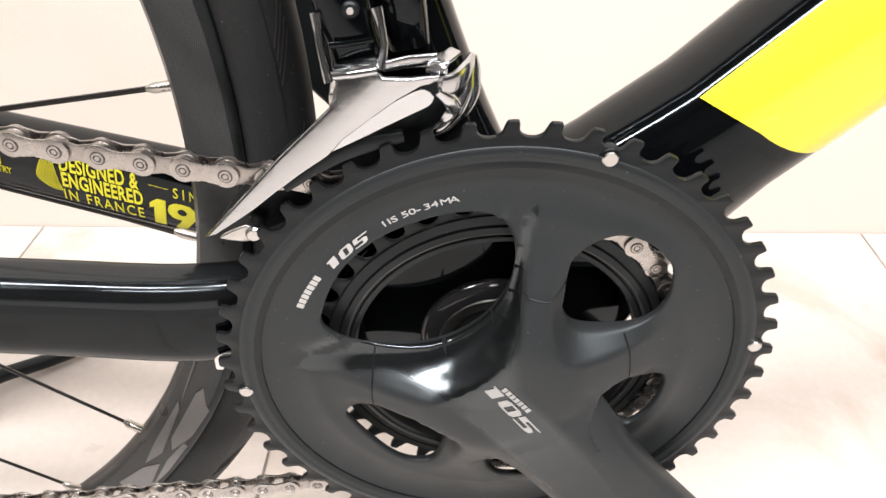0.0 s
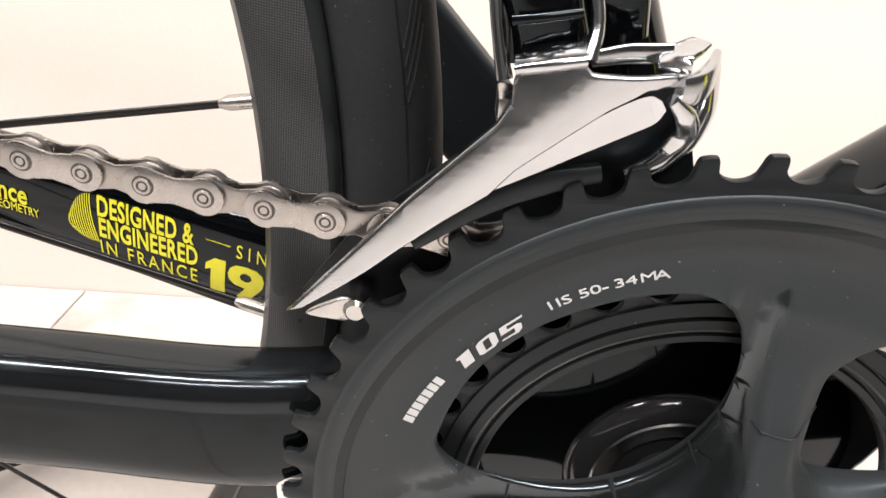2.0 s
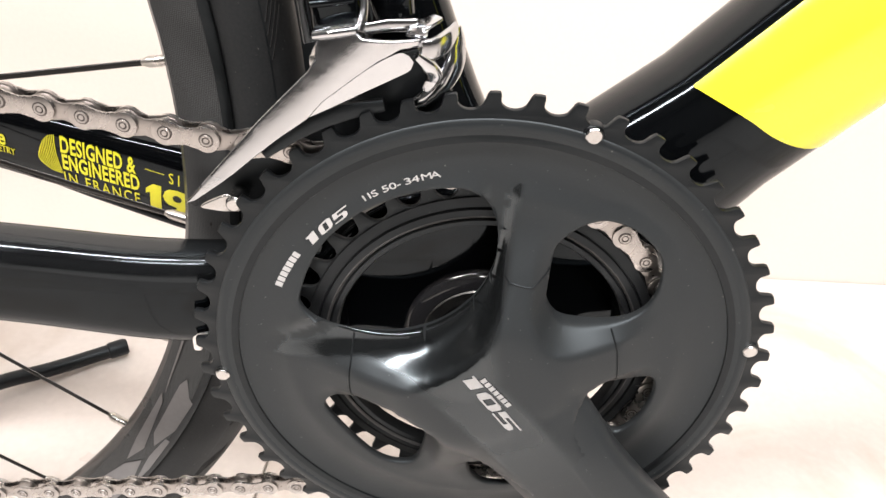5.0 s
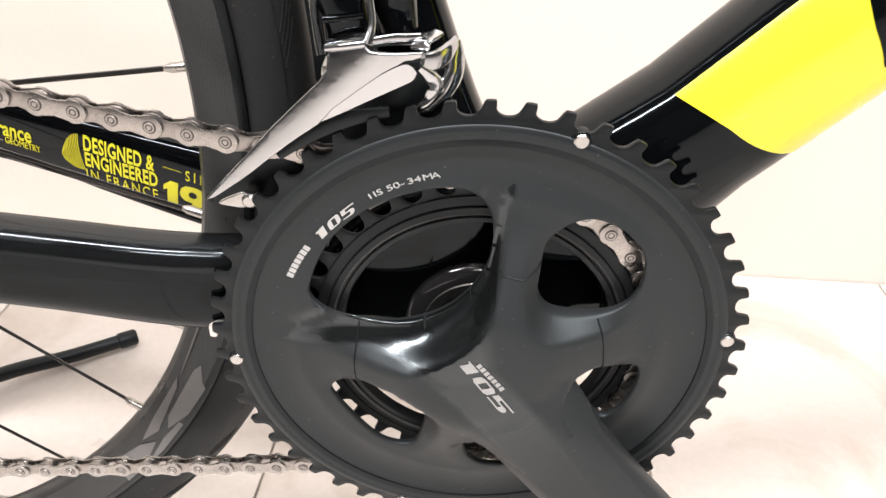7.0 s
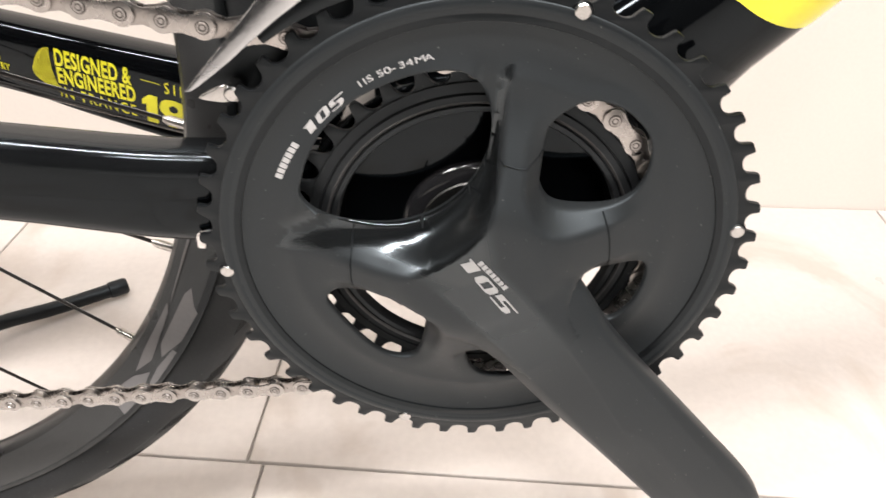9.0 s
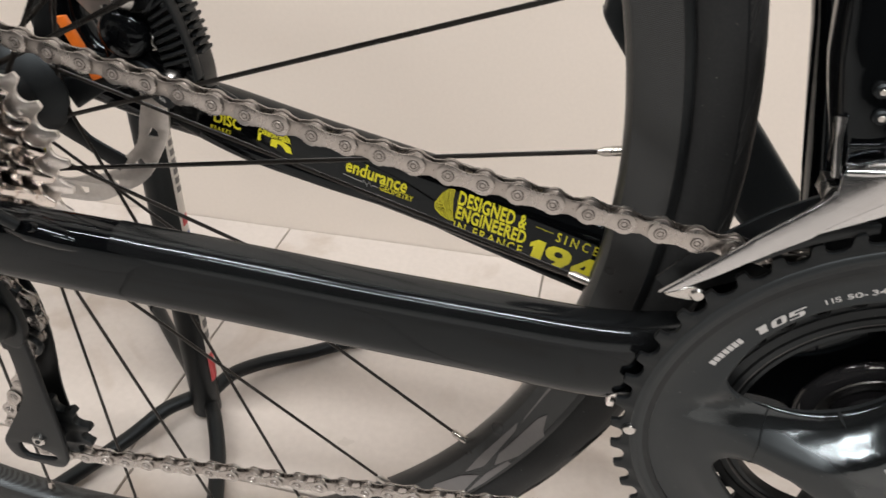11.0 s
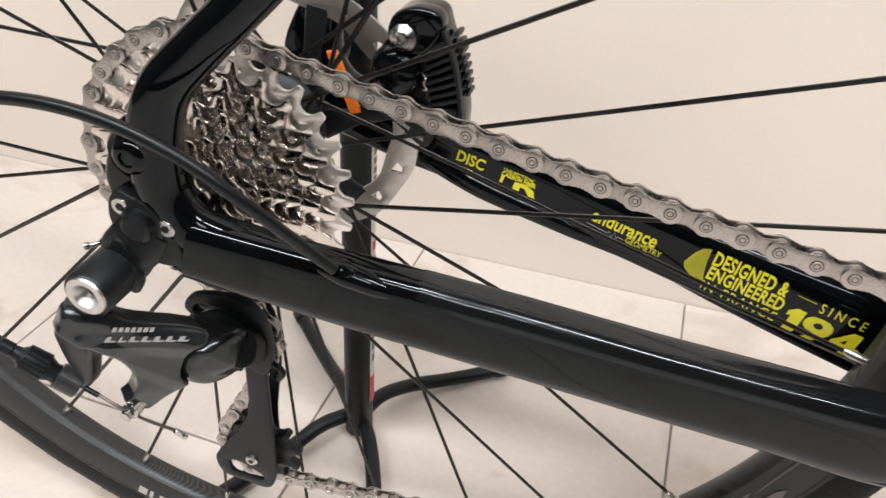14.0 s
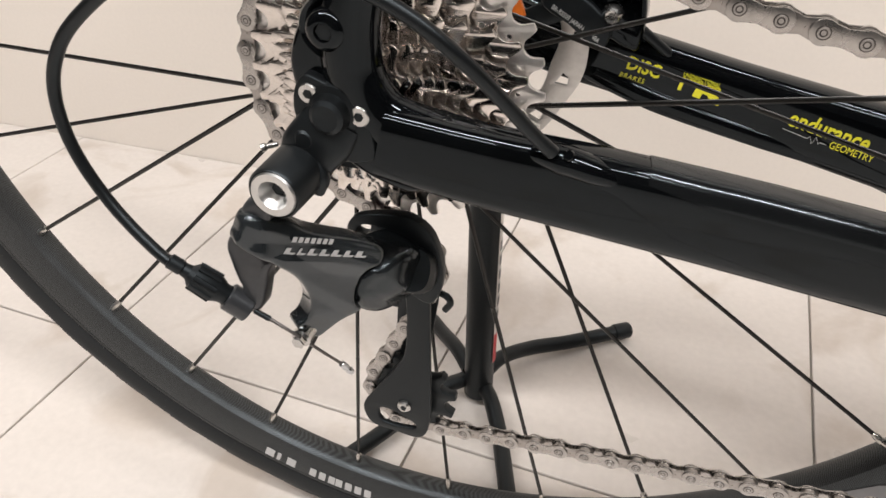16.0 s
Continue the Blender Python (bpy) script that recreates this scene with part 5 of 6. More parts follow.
CHAIN_START = 0.0042
pins = [chain_at(CHAIN_START + pitch * k) for k in range(count)]
chain = part("chain", INNER, CHAIN_IN, bike, "nickel-plated bicycle chain over small chainring and large sprocket", m=link_pose(pins[0], pins[1]))
for k in range(1, count):
    a, b = pins[k], pins[(k + 1) % count]
    part(("inner_link", "outer_link")[k % 2], (INNER, OUTER)[k % 2], None, chain, m=link_pose(a, b))
for k in range(count):
    a, b = pins[k - 1], pins[(k + 1) % count]
    m = link_pose(a, b)
    m.translation = pins[k]
    part("rivet", RIVET, None, chain, m=m)

# ---- front derailleur ----
FD_OUT = [(-0.0990, 0.3296), (-0.0950, 0.3342), (-0.0833, 0.3476), (-0.0726, 0.3600), (-0.0626, 0.3704), (-0.0572, 0.3759), (-0.0550, 0.3795), (-0.0548, 0.3835), (-0.0540, 0.3858), (-0.0431, 0.3880), (-0.0414, 0.3863), (-0.0340, 0.3860), (-0.0258, 0.3862), (-0.0250, 0.3838), (-0.0309, 0.3830), (-0.0373, 0.3796), (-0.0445, 0.3742), (-0.0530, 0.3674), (-0.0577, 0.3618), (-0.0660, 0.3556), (-0.0746, 0.3484), (-0.0812, 0.3424), (-0.0868, 0.3378), (-0.0951, 0.3313)]


def bowed_cage():
    """The outer cage plate, bowed along its length and twisted towards its tail."""
    bm = plate([FD_OUT], -0.0530, -0.0508, 0.0007, 3)
    for k in range(1, 30):
        bmesh.ops.bisect_plane(bm, geom=bm.verts[:] + bm.edges[:] + bm.faces[:], plane_co=(-0.1 + 0.0026 * k, 0, 0), plane_no=(1, 0, 0))
    for k in range(-6, 7):
        bmesh.ops.bisect_plane(bm, geom=bm.verts[:] + bm.edges[:] + bm.faces[:], plane_co=(-0.052 - 0.714 * 0.0020 * k, 0, 0.374 + 0.70 * 0.0020 * k), plane_no=(-0.714, 0, 0.70))
    for v in bm.verts:
        u = (v.co.x + 0.058) / 0.036
        across = (v.co.z - 0.3740) * 0.70 - (v.co.x + 0.0520) * 0.714
        v.co.y += 0.0020 * u * u + 24.0 * across * across + 0.10 * across
    return bm


fd = part("front_derailleur_cage", bowed_cage(), BRUSHED, bike, "polished silver front derailleur cage", 50)
WING_TOP = [(-0.0572, 0.3635), (-0.0530, 0.3674), (-0.0440, 0.3745), (-0.0370, 0.3796), (-0.0312, 0.3826), (-0.0285, 0.3820)]
WING_LOW = [(-0.0570, 0.3622), (-0.0495, 0.3658), (-0.0412, 0.3702), (-0.0323, 0.3748), (-0.0284, 0.3772), (-0.0272, 0.3800)]


def wing_bm():
    """The flared lower part of the cage: it turned a little towards the floor."""
    tops, lows = smooth_path([(x, 0, z) for x, z in WING_TOP], 5), smooth_path([(x, 0, z) for x, z in WING_LOW], 5)
    bm = bmesh.new()
    sheets = []
    for back in (0.0, 0.0009):
        grid = []
        for p, q in zip(tops, lows):
            row = []
            for k in range(5):
                u = k / 4
                r = p.lerp(q, u)
                row.append(bm.verts.new((r.x, -0.0514 + back + 0.28 * (p - q).length * u, r.z)))
            grid.append(row)
        sheets.append(grid)
    front, rear = sheets
    for g, flip in ((front, 1), (rear, -1)):
        for r0, r1 in zip(g, g[1:]):
            for k in range(4):
                bm.faces.new((r0[k], r0[k + 1], r1[k + 1], r1[k])[::flip])
    for r0, r1, q0, q1 in zip(front, front[1:], rear, rear[1:]):
        bm.faces.new((r0[4], q0[4], q1[4], r1[4]))
    return bm


part("cage_wing", wing_bm(), SILVER, fd, "flared lower cage plate", 60)
part("inner_plate", plate([[(-0.0985, 0.326), (-0.085, 0.345), (-0.065, 0.362), (-0.045, 0.374), (-0.020, 0.381), (-0.014, 0.360), (-0.040, 0.346), (-0.068, 0.331), (-0.090, 0.319)]], -0.0365, -0.0350, 0.0003), TEETH, fd, "dark inner cage plate")
part("cage_tail", join(disc(-0.0845, -0.0465, -0.0360, 0.3279, 0.0029, 20, 0.0009), plate([rounded([(-0.0958, 0.3262), (-0.0900, 0.3298), (-0.0862, 0.3312), (-0.0846, 0.3290), (-0.0860, 0.3250), (-0.0905, 0.3250)], 3)], -0.0455, -0.0440, 0.0005, 2)), STEEL, fd, "bright tail bolt")
part("cage_bridge", join(sweep(smooth_path([(-0.0412, -0.0480, 0.3878), (-0.0350, -0.0462, 0.3885), (-0.0300, -0.0452, 0.3886), (-0.0265, -0.0445, 0.3890)], 6), 0.0006, [0.0016, 0.0019, 0.0019, 0.0016], 12, 3), sweep(smooth_path([(-0.0268, -0.0490, 0.3868), (-0.0262, -0.0465, 0.3884), (-0.0235, -0.0440, 0.3896), (-0.0212, -0.0420, 0.3904)], 6), [0.0030, 0.0032, 0.0030, 0.0024], [0.0007, 0.0007, 0.0007, 0.0006], 14, 4)), SILVER, fd, "bent silver bridge", 60)
part("cage_nose", join(sweep(smooth_path([(-0.0255, -0.0500, 0.3835), (-0.0215, -0.0470, 0.3832), (-0.0182, -0.0420, 0.3842), (-0.0160, -0.0370, 0.3858)], 6), [0.0010, 0.0014, 0.0014, 0.0010], [0.0026, 0.0034, 0.0034, 0.0026], 16, 3),
    sweep(smooth_path([(-0.0152, -0.0350, 0.3862), (-0.0150, -0.0352, 0.3810), (-0.0158, -0.0365, 0.3755), (-0.0190, -0.0385, 0.3700), (-0.0245, -0.0405, 0.3655), (-0.0310, -0.0420, 0.3632)], 6), [0.0007, 0.0010, 0.0020, 0.0026, 0.0024, 0.0012], [0.0012, 0.0040, 0.0052, 0.0056, 0.0050, 0.0026], 18, 2.6, (-0.6, -1, 0.2)),
    sweep(smooth_path([(-0.0265, -0.0505, 0.3820), (-0.0232, -0.0482, 0.3785), (-0.0215, -0.0455, 0.3745), (-0.0235, -0.0445, 0.3700)], 6), [0.0012, 0.0022, 0.0026, 0.0016], [0.0012, 0.0020, 0.0020, 0.0012], 16, 2.4, (0, -1, 0))), SILVER, fd, "curved polished nose of the cage", 60)
part("bumper", box(-0.0572, -0.0540, -0.0480, -0.0380, 0.3735, 0.3795, 0.0006), STEEL, fd, "small folded tab")
part("skid_plate", sweep(smooth_path([(-0.0720, -0.0490, 0.3485), (-0.0600, -0.0480, 0.3570), (-0.0480, -0.0470, 0.3625), (-0.0360, -0.0455, 0.3650)], 5), 0.0016, [0.0016, 0.0026, 0.0028, 0.002], 12, 3), PLASTIC, fd, "black skid plate")
fd_body = part("front_derailleur_body", join(
    sweep(smooth_path([(-0.0485, -0.0400, 0.3855), (-0.0500, -0.0385, 0.3930), (-0.0530, -0.0360, 0.4040), (-0.0560, -0.0330, 0.4180), (-0.0600, -0.0300, 0.440)], 5), [0.0085, 0.0080, 0.0085, 0.0095, 0.009], [0.0065, 0.0085, 0.0100, 0.011, 0.010], 24, 3, (0, -1, 0)),
    sweep(smooth_path([(-0.0340, -0.0290, 0.3870), (-0.0370, -0.0280, 0.4000), (-0.0420, -0.0260, 0.4200), (-0.0470, -0.025, 0.44)], 5), [0.0060, 0.0075, 0.0080, 0.007], [0.0060, 0.0080, 0.009, 0.009], 20, 3.2, (0, -1, 0))), PAINT, bike, "black front derailleur body on the seat tube", 50)
for pts in ([(-0.0565, -0.0490, 0.3835), (-0.0580, -0.0475, 0.3900), (-0.0590, -0.0455, 0.3960), (-0.0595, -0.0440, 0.4010)], [(-0.0425, -0.0505, 0.3880), (-0.0412, -0.0480, 0.3935), (-0.0420, -0.0460, 0.3990), (-0.0432, -0.0445, 0.4030)]):
    part("link_arm", sweep(smooth_path(pts, 5), [0.0016, 0.0012, 0.0012, 0.0018], [0.0022, 0.0016, 0.0016, 0.0020], 12, 2.6, (0, -1, 0)), SILVER, fd_body, "silver link arm", 60)
part("collar", sweep(smooth_path([(-0.0545, -0.0495, 0.3868), (-0.0490, -0.0510, 0.3885), (-0.0430, -0.0512, 0.3895)], 4), [0.0030, 0.0034, 0.0030], [0.0012, 0.0013, 0.0012], 12, 3, (0, -0.4, 1)), SILVER, fd_body, "silver collar over the cage", 60)
part("lip", sweep(smooth_path([(-0.0560, -0.0480, 0.3935), (-0.0500, -0.0485, 0.3945), (-0.0440, -0.0480, 0.3955)], 4), 0.0006, 0.0009, 10, 2), PAINT, fd_body, "rounded black edge")
for x, z in ((-0.0500, 0.4030), (-0.0525, 0.4110)):
    screw = part("limit_screw", disc(x, -0.0478, -0.0430, z, 0.0024, 18, 0.0006), PLASTIC, fd_body, "small dark screw head")
    part("socket", disc(x, -0.0480, -0.0470, z, 0.0011, 6, 0.0001), STEEL, screw)
part("barrel_bolt", lathe([(0.0050, 0.0), (0.0062, 0.0004), (0.0062, 0.005), (0.0040, 0.0056), (0.0040, 0.011), (0.0034, 0.0114)], (0, 0, 0), "x", 24), STEEL, fd_body, "bright clamp bolt", m=pose(-0.0275, -0.012, 0.4040))
part("derailleur_cable", rod([(-0.066, 0.012, 0.50), (-0.052, 0.016, 0.42), (-0.042, 0.018, 0.36), (-0.03, 0.018, 0.30)], 0.0008, 8, 6), STEEL, bike, "thin inner cable behind the seat tube")

# ---- rear derailleur ----
K = (-0.4125, 0.3240)
rd = part("rear_derailleur_knuckle", lathe([(0.0078, -0.0960), (0.0079, -0.1030), (0.0088, -0.1034), (0.0095, -0.1024), (0.0100, -0.0790), (0.0098, -0.0765), (0.0090, -0.0745)], (K[0], 0, K[1]), "y", 40, True), PLASTIC, bike, "black rear derailleur knuckle with a silver pivot", 40)
part("pivot", lathe([(0.0023, -0.0990), (0.0026, -0.0998), (0.0044, -0.1022), (0.0050, -0.1036), (0.0053, -0.1040), (0.0078, -0.1041), (0.0083, -0.1030)], (K[0], 0, K[1]), "y", 40, False), SATIN_ALLOY, rd, "silver pivot ring")
part("pivot_socket", disc(K[0], -0.0996, -0.0985, K[1], 0.0027, 6, 0.0002), PLASTIC, rd)
part("hub_link", sweep(smooth_path([(-0.3985, -0.0805, 0.3440), (-0.4030, -0.0815, 0.3370), (-0.4090, -0.0815, 0.3300), (-0.4120, -0.0800, 0.3230)], 5), [0.0100, 0.0110, 0.0108, 0.0090], [0.0035, 0.0050, 0.0055, 0.0045], 24, 2.6, (0, -1, 0)), PLASTIC, rd, "black hanger link", 60)
part("link_tab", sweep(smooth_path([(-0.4060, -0.0850, 0.3280), (-0.4040, -0.0860, 0.3220), (-0.4050, -0.0865, 0.3165)], 5), [0.0030, 0.0034, 0.0020], [0.0025, 0.0030, 0.0020], 14, 2.6, (0, -1, 0)), PLASTIC, rd, "", 60)
part("stop_screw", lathe([(0.0005, 0.0), (0.0010, 0.0003), (0.0010, 0.0042), (0.0016, 0.0046), (0.0016, 0.0060), (0.0005, 0.0064)], (0, 0, 0), "y", 14), STEEL, rd, "small adjusting screw", m=pose(-0.4230, -0.0790, 0.3290, -10, 0, 120))
BRACKET = [(-0.4165, 0.3180), (-0.4264, 0.3165), (-0.4335, 0.3040), (-0.4382, 0.2957), (-0.4378, 0.2880), (-0.4362, 0.2800), (-0.4352, 0.2762), (-0.4382, 0.2690), (-0.4292, 0.2664), (-0.4252, 0.2772), (-0.4235, 0.2840), (-0.4208, 0.2903), (-0.4225, 0.2930), (-0.4225, 0.3000), (-0.4190, 0.3080)]
part("cable_bracket", plate([rounded(BRACKET, 4)], -0.1000, -0.0900, 0.0028, 3), GREY_SATIN, rd, "dark grey cable bracket", 50)
# the link stands on a slant, its far end nearer the wheel
LINK_AT = Matrix(((0.6196, 0.2565, 0.7419, -0.4163), (0.6855, 0.2838, -0.6705, -0.0976), (-0.3825, 0.9240, 0.0, 0.2967), (0, 0, 0, 1)))
LINK = [(-0.0157, -0.0003), (-0.0158, 0.0044), (-0.0149, 0.0105), (-0.0101, 0.0120), (0.0002, 0.0112), (0.0090, 0.0081), (0.0191, 0.0067), (0.0296, 0.0057), (0.0399, 0.0036), (0.0440, 0.0003), (0.0424, -0.0033), (0.0377, -0.0057), (0.0357, -0.0124), (0.0359, -0.0191), (0.0379, -0.0225), (0.0410, -0.0250), (0.0344, -0.0317), (0.0290, -0.0395), (0.0251, -0.0396), (0.0165, -0.0350), (0.0187, -0.0303), (0.0188, -0.0236), (0.0149, -0.0171), (0.0087, -0.0109), (-0.0001, -0.0060), (-0.0080, -0.0034)]
UPPER_RIDGE, LOWER_RIDGE = [(-0.0060, -0.0020), (0.0055, -0.0028), (0.0200, -0.0026), (0.0400, -0.0046)], [(0.0020, -0.0056), (0.0069, -0.0078), (0.0171, -0.0128), (0.0293, -0.0191), (0.0380, -0.0228)]
CREST = [(0.0360, -0.0060), (0.0460, -0.0075), (0.0560, -0.0140), (0.0700, -0.0150)]


def link_rise(x, y):
    """The relief of the outer link: two sharp ridges, a hollow between them, a rounded upper edge and hinge end."""
    a, b = off_line((x, y), UPPER_RIDGE), off_line((x, y), LOWER_RIDGE)
    rise = 0.0017 * max(0.0, 1 - a / 0.0060) + 0.0015 * max(0.0, 1 - b / 0.0055)
    rise -= 0.0030 * ease((-0.0080 - x) / 0.0080) + 0.0022 * ease((y + 0.22 * x - 0.0050) / 0.0070) + 0.0026 * ease((-0.0240 - y) / 0.0160)
    return rise


def knuckle_rise(x, y):
    """A blunt crest, falling off towards the wheel."""
    return 0.0022 * max(0.0, 1 - off_line((x, y), CREST) / 0.0090) - 0.0045 * ease((x - 0.0480) / 0.0260) - 0.0030 * ease((-0.0160 - y) / 0.0140)


def moulded(loop, front, back, bevel, rise, step=0.0016):
    """A plate on the link's slant whose face carries a relief."""
    bm = plate([loop], -front, back, bevel, 4)
    for axis, first, last in ((Vector((1, 0, 0)), min(p[0] for p in loop), max(p[0] for p in loop)), (Vector((0, 0, 1)), min(p[1] for p in loop), max(p[1] for p in loop))):
        for at in np.arange(first + step, last, step):
            bmesh.ops.bisect_plane(bm, geom=bm.verts[:] + bm.edges[:] + bm.faces[:], plane_co=axis * at, plane_no=axis)
    bmesh.ops.triangulate(bm, faces=bm.faces)
    for v in bm.verts:
        share = max(0.0, min(1.0, (back - bevel - v.co.y) / (front + back - 2 * bevel)))
        v.co.y -= share * rise(v.co.x, v.co.z)
    bm.transform(LINK_AT @ UPRIGHT.inverted())
    return bm


link = part("outer_link", moulded(rounded(LINK, 4), 0.0006, 0.0110, 0.0016, link_rise), GREY_GLOSS, rd, "glossy dark grey derailleur link with silver print", 35)
bars = []
for k, (x, w) in enumerate(((0, 4.0), (5.2, 3.0), (9.2, 3.8), (14.0, 3.8), (18.8, 4.2), (24.0, 4.0), (29.0, 4.4))):
    bars.append(plate([[(x / 1000, 0), ((x + w) / 1000, 0), ((x + w + 0.8) / 1000, 0.0008), ((x + w - 2.4 + 0.8) / 1000, 0.0008), ((x + w - 2.2 + 1.0) / 1000, 0.0027), ((x + 1.0) / 1000, 0.0027)]], -0.0001, 0.0001, 0.00002, 0))
for k in range(7):
    bars.append(plate([[(0.0020 + 0.0024 * k, 0.0050), (0.0037 + 0.0024 * k, 0.0050), (0.0039 + 0.0024 * k, 0.0072), (0.0022 + 0.0024 * k, 0.0072)]], -0.0001, 0.0001, 0.00002, 0))
for bm in bars:
    part("print_bar", bm, SILVER_PRINT, link, "silver printed bar", m=LINK_AT @ Matrix.Translation((0.0000, -0.0004, 0.0016)) @ UPRIGHT.inverted())
KNUCKLE = [(0.0366, -0.0202), (0.0362, -0.0124), (0.0384, -0.0066), (0.0425, -0.0040), (0.0470, -0.0012), (0.0525, 0.0010), (0.0583, 0.0022), (0.0650, -0.0005), (0.0700, -0.0080), (0.0708, -0.0151), (0.0680, -0.0224), (0.0630, -0.0280), (0.0550, -0.0305), (0.0459, -0.0292), (0.0408, -0.0259)]
part("plastic_knuckle", moulded(rounded(KNUCKLE, 4), 0.0000, 0.0240, 0.0042, knuckle_rise, 0.0022), KNUCKLE_GLOSS, rd, "glossy black moulded knuckle", 40)
part("knuckle_neck", sweep(smooth_path([(-0.3830, -0.0560, 0.2660), (-0.3835, -0.0500, 0.2620), (-0.3840, -0.0430, 0.2570)], 5), [0.0080, 0.0095, 0.0090], [0.0090, 0.0105, 0.0100], 24, 2.5, (0, 0, 1)), PLASTIC, rd, "", 60)
part("clamp_bolt", join(disc(-0.4150, -0.0960, -0.0780, 0.2530, 0.0040, 28, 0.0008), disc(-0.4150, -0.0985, -0.0955, 0.2530, 0.0028, 6, 0.0004)), STEEL, rd, "steel cable clamp bolt", m=pose(0, 0, 0))
A0, A1 = Vector((-0.4545, -0.1052, 0.2852)), Vector((-0.4360, -0.1000, 0.2690))
adj = [A0.lerp(A1, u) for u in (0.0, 0.10, 0.18, 0.55, 0.68, 1.0)]
adjuster = part("barrel_adjuster", sweep(adj, [0.0026, 0.0030, 0.0050, 0.0054, 0.0040, 0.0044], [0.0026, 0.0030, 0.0050, 0.0054, 0.0040, 0.0044], 24, 2, (0, 1, 0)), PLASTIC, rd, "ribbed black barrel adjuster", 35)
ax = (A1 - A0).normalized()
u = ax.cross(Vector((0, 1, 0))).normalized()
v = ax.cross(u)
for k in range(8):
    w = radians(45 * k)
    o = u * math.cos(w) + v * math.sin(w)
    part("rib", sweep([adj[2] + o * 0.0048, adj[3] + o * 0.0052], 0.0011, 0.0010, 8, 3, o), PLASTIC, adjuster)
part("ferrule", sweep([A0 - ax * 0.006, A0 - ax * 0.0055, A0 - ax * 0.0005, A0], [0.0022, 0.0030, 0.0030, 0.0024], [0.0022, 0.0030, 0.0030, 0.0024], 16, 2, (0, 1, 0)), PLASTIC, adjuster)
part("lug", sweep([A1 - ax * 0.0060, A1 - ax * 0.0055, A1 + ax * 0.0035, A1 + ax * 0.0040], [0.0050, 0.0056, 0.0056, 0.0050], [0.0050, 0.0056, 0.0056, 0.0050], 24, 2, (0, 1, 0)), GREY_SATIN, adjuster, "grey cable lug", 40)
part("inner_cable", rod([(-0.4350, -0.0998, 0.2684), (-0.4275, -0.0985, 0.2640), (-0.4190, -0.0975, 0.2585), (-0.4135, -0.0955, 0.2530), (-0.4098, -0.0910, 0.2445), (-0.4072, -0.0840, 0.2335), (-0.4060, -0.0810, 0.2290)], 0.0007, 8, 5), PIN, rd, "thin steel inner cable")
part("rubber_sleeve", rod([(-0.4312, -0.0991, 0.2662), (-0.4255, -0.0983, 0.2627)], 0.0012, 10, 1), CABLE, rd)
part("cable_end", lathe([(0.0006, 0), (0.0014, 0.0006), (0.0016, 0.004), (0.0011, 0.0052), (0.0016, 0.0065), (0.0013, 0.0085), (0.0006, 0.0090)], (0, 0, 0), "x", 14), SILVER, rd, "crimped silver cable end", m=pose(-0.4063, -0.0815, 0.2298, 0, 58, 40))

CAGE = [(-0.3812, 0.2560), (-0.3806, 0.2400), (-0.3806, 0.1980), (-0.3805, 0.1780), (-0.3810, 0.1600), (-0.3832, 0.1470), (-0.3890, 0.1418), (-0.4020, 0.1432), (-0.4140, 0.1452), (-0.4180, 0.1570), (-0.4110, 0.1702), (-0.3990, 0.1895), (-0.3935, 0.2030), (-0.3920, 0.2250), (-0.3915, 0.2560)]
CAGE_HOLE = [(-0.4092, 0.1575), (-0.4035, 0.1590), (-0.3960, 0.1560), (-0.3893, 0.1522), (-0.3905, 0.1485), (-0.4069, 0.1482)]
cage = part("derailleur_cage", plate([rounded(CAGE, 4), rounded(CAGE_HOLE, 3)], -0.0405, -0.0375, 0.0009, 3), PLASTIC, bike, "black rear derailleur cage with two pulleys", 50)
part("cage_loop", plate([rounded([(-0.4150, 0.2715), (-0.4130, 0.2795), (-0.4049, 0.2832), (-0.3950, 0.2850), (-0.3860, 0.2852), (-0.3765, 0.2775), (-0.3722, 0.2575), (-0.3785, 0.2415), (-0.3950, 0.2520), (-0.4040, 0.2655)], 4), rounded([(-0.4106, 0.2722), (-0.4090, 0.2768), (-0.4045, 0.2778), (-0.3960, 0.2766), (-0.3942, 0.2735), (-0.3990, 0.2692), (-0.4050, 0.2690)], 4)], -0.0470, -0.0420, 0.0009, 3), PLASTIC, cage, "black guide loop", 50)
part("inner_plate", plate([rounded([(-0.3840, 0.2600), (-0.3820, 0.2300), (-0.3870, 0.1900), (-0.3880, 0.1600), (-0.3950, 0.1490), (-0.4150, 0.1470), (-0.4210, 0.1580), (-0.4080, 0.1850), (-0.4040, 0.2200), (-0.4100, 0.2600), (-0.3970, 0.2680)], 4)], -0.0215, -0.0200, 0.0004, 2), PLASTIC, cage)
for x, z in ((-0.4022, 0.2470), (-0.3945, 0.1645)):
    part("pulley", join(plate([shift(gear(11, 0.0226, 0.0250, 10, 0.0, 0.22), x, z), circle(x, z, 0.006, 24)], -0.0318, -0.0270, 0.0005, 1), lathe([(0.0045, -0.035), (0.009, -0.0345), (0.009, -0.0255), (0.0045, -0.025)], (x, 0, z), "y", 24)), PLASTIC, cage, "black toothed pulley", 35)
pb = part("pulley_bolt", disc(-0.3945, -0.0425, -0.0360, 0.1650, 0.0036, 28, 0.0008), STEEL, cage, "steel pulley bolt")
part("socket", disc(-0.3945, -0.0430, -0.0420, 0.1650, 0.0016, 6, 0.0002), PLASTIC, pb)
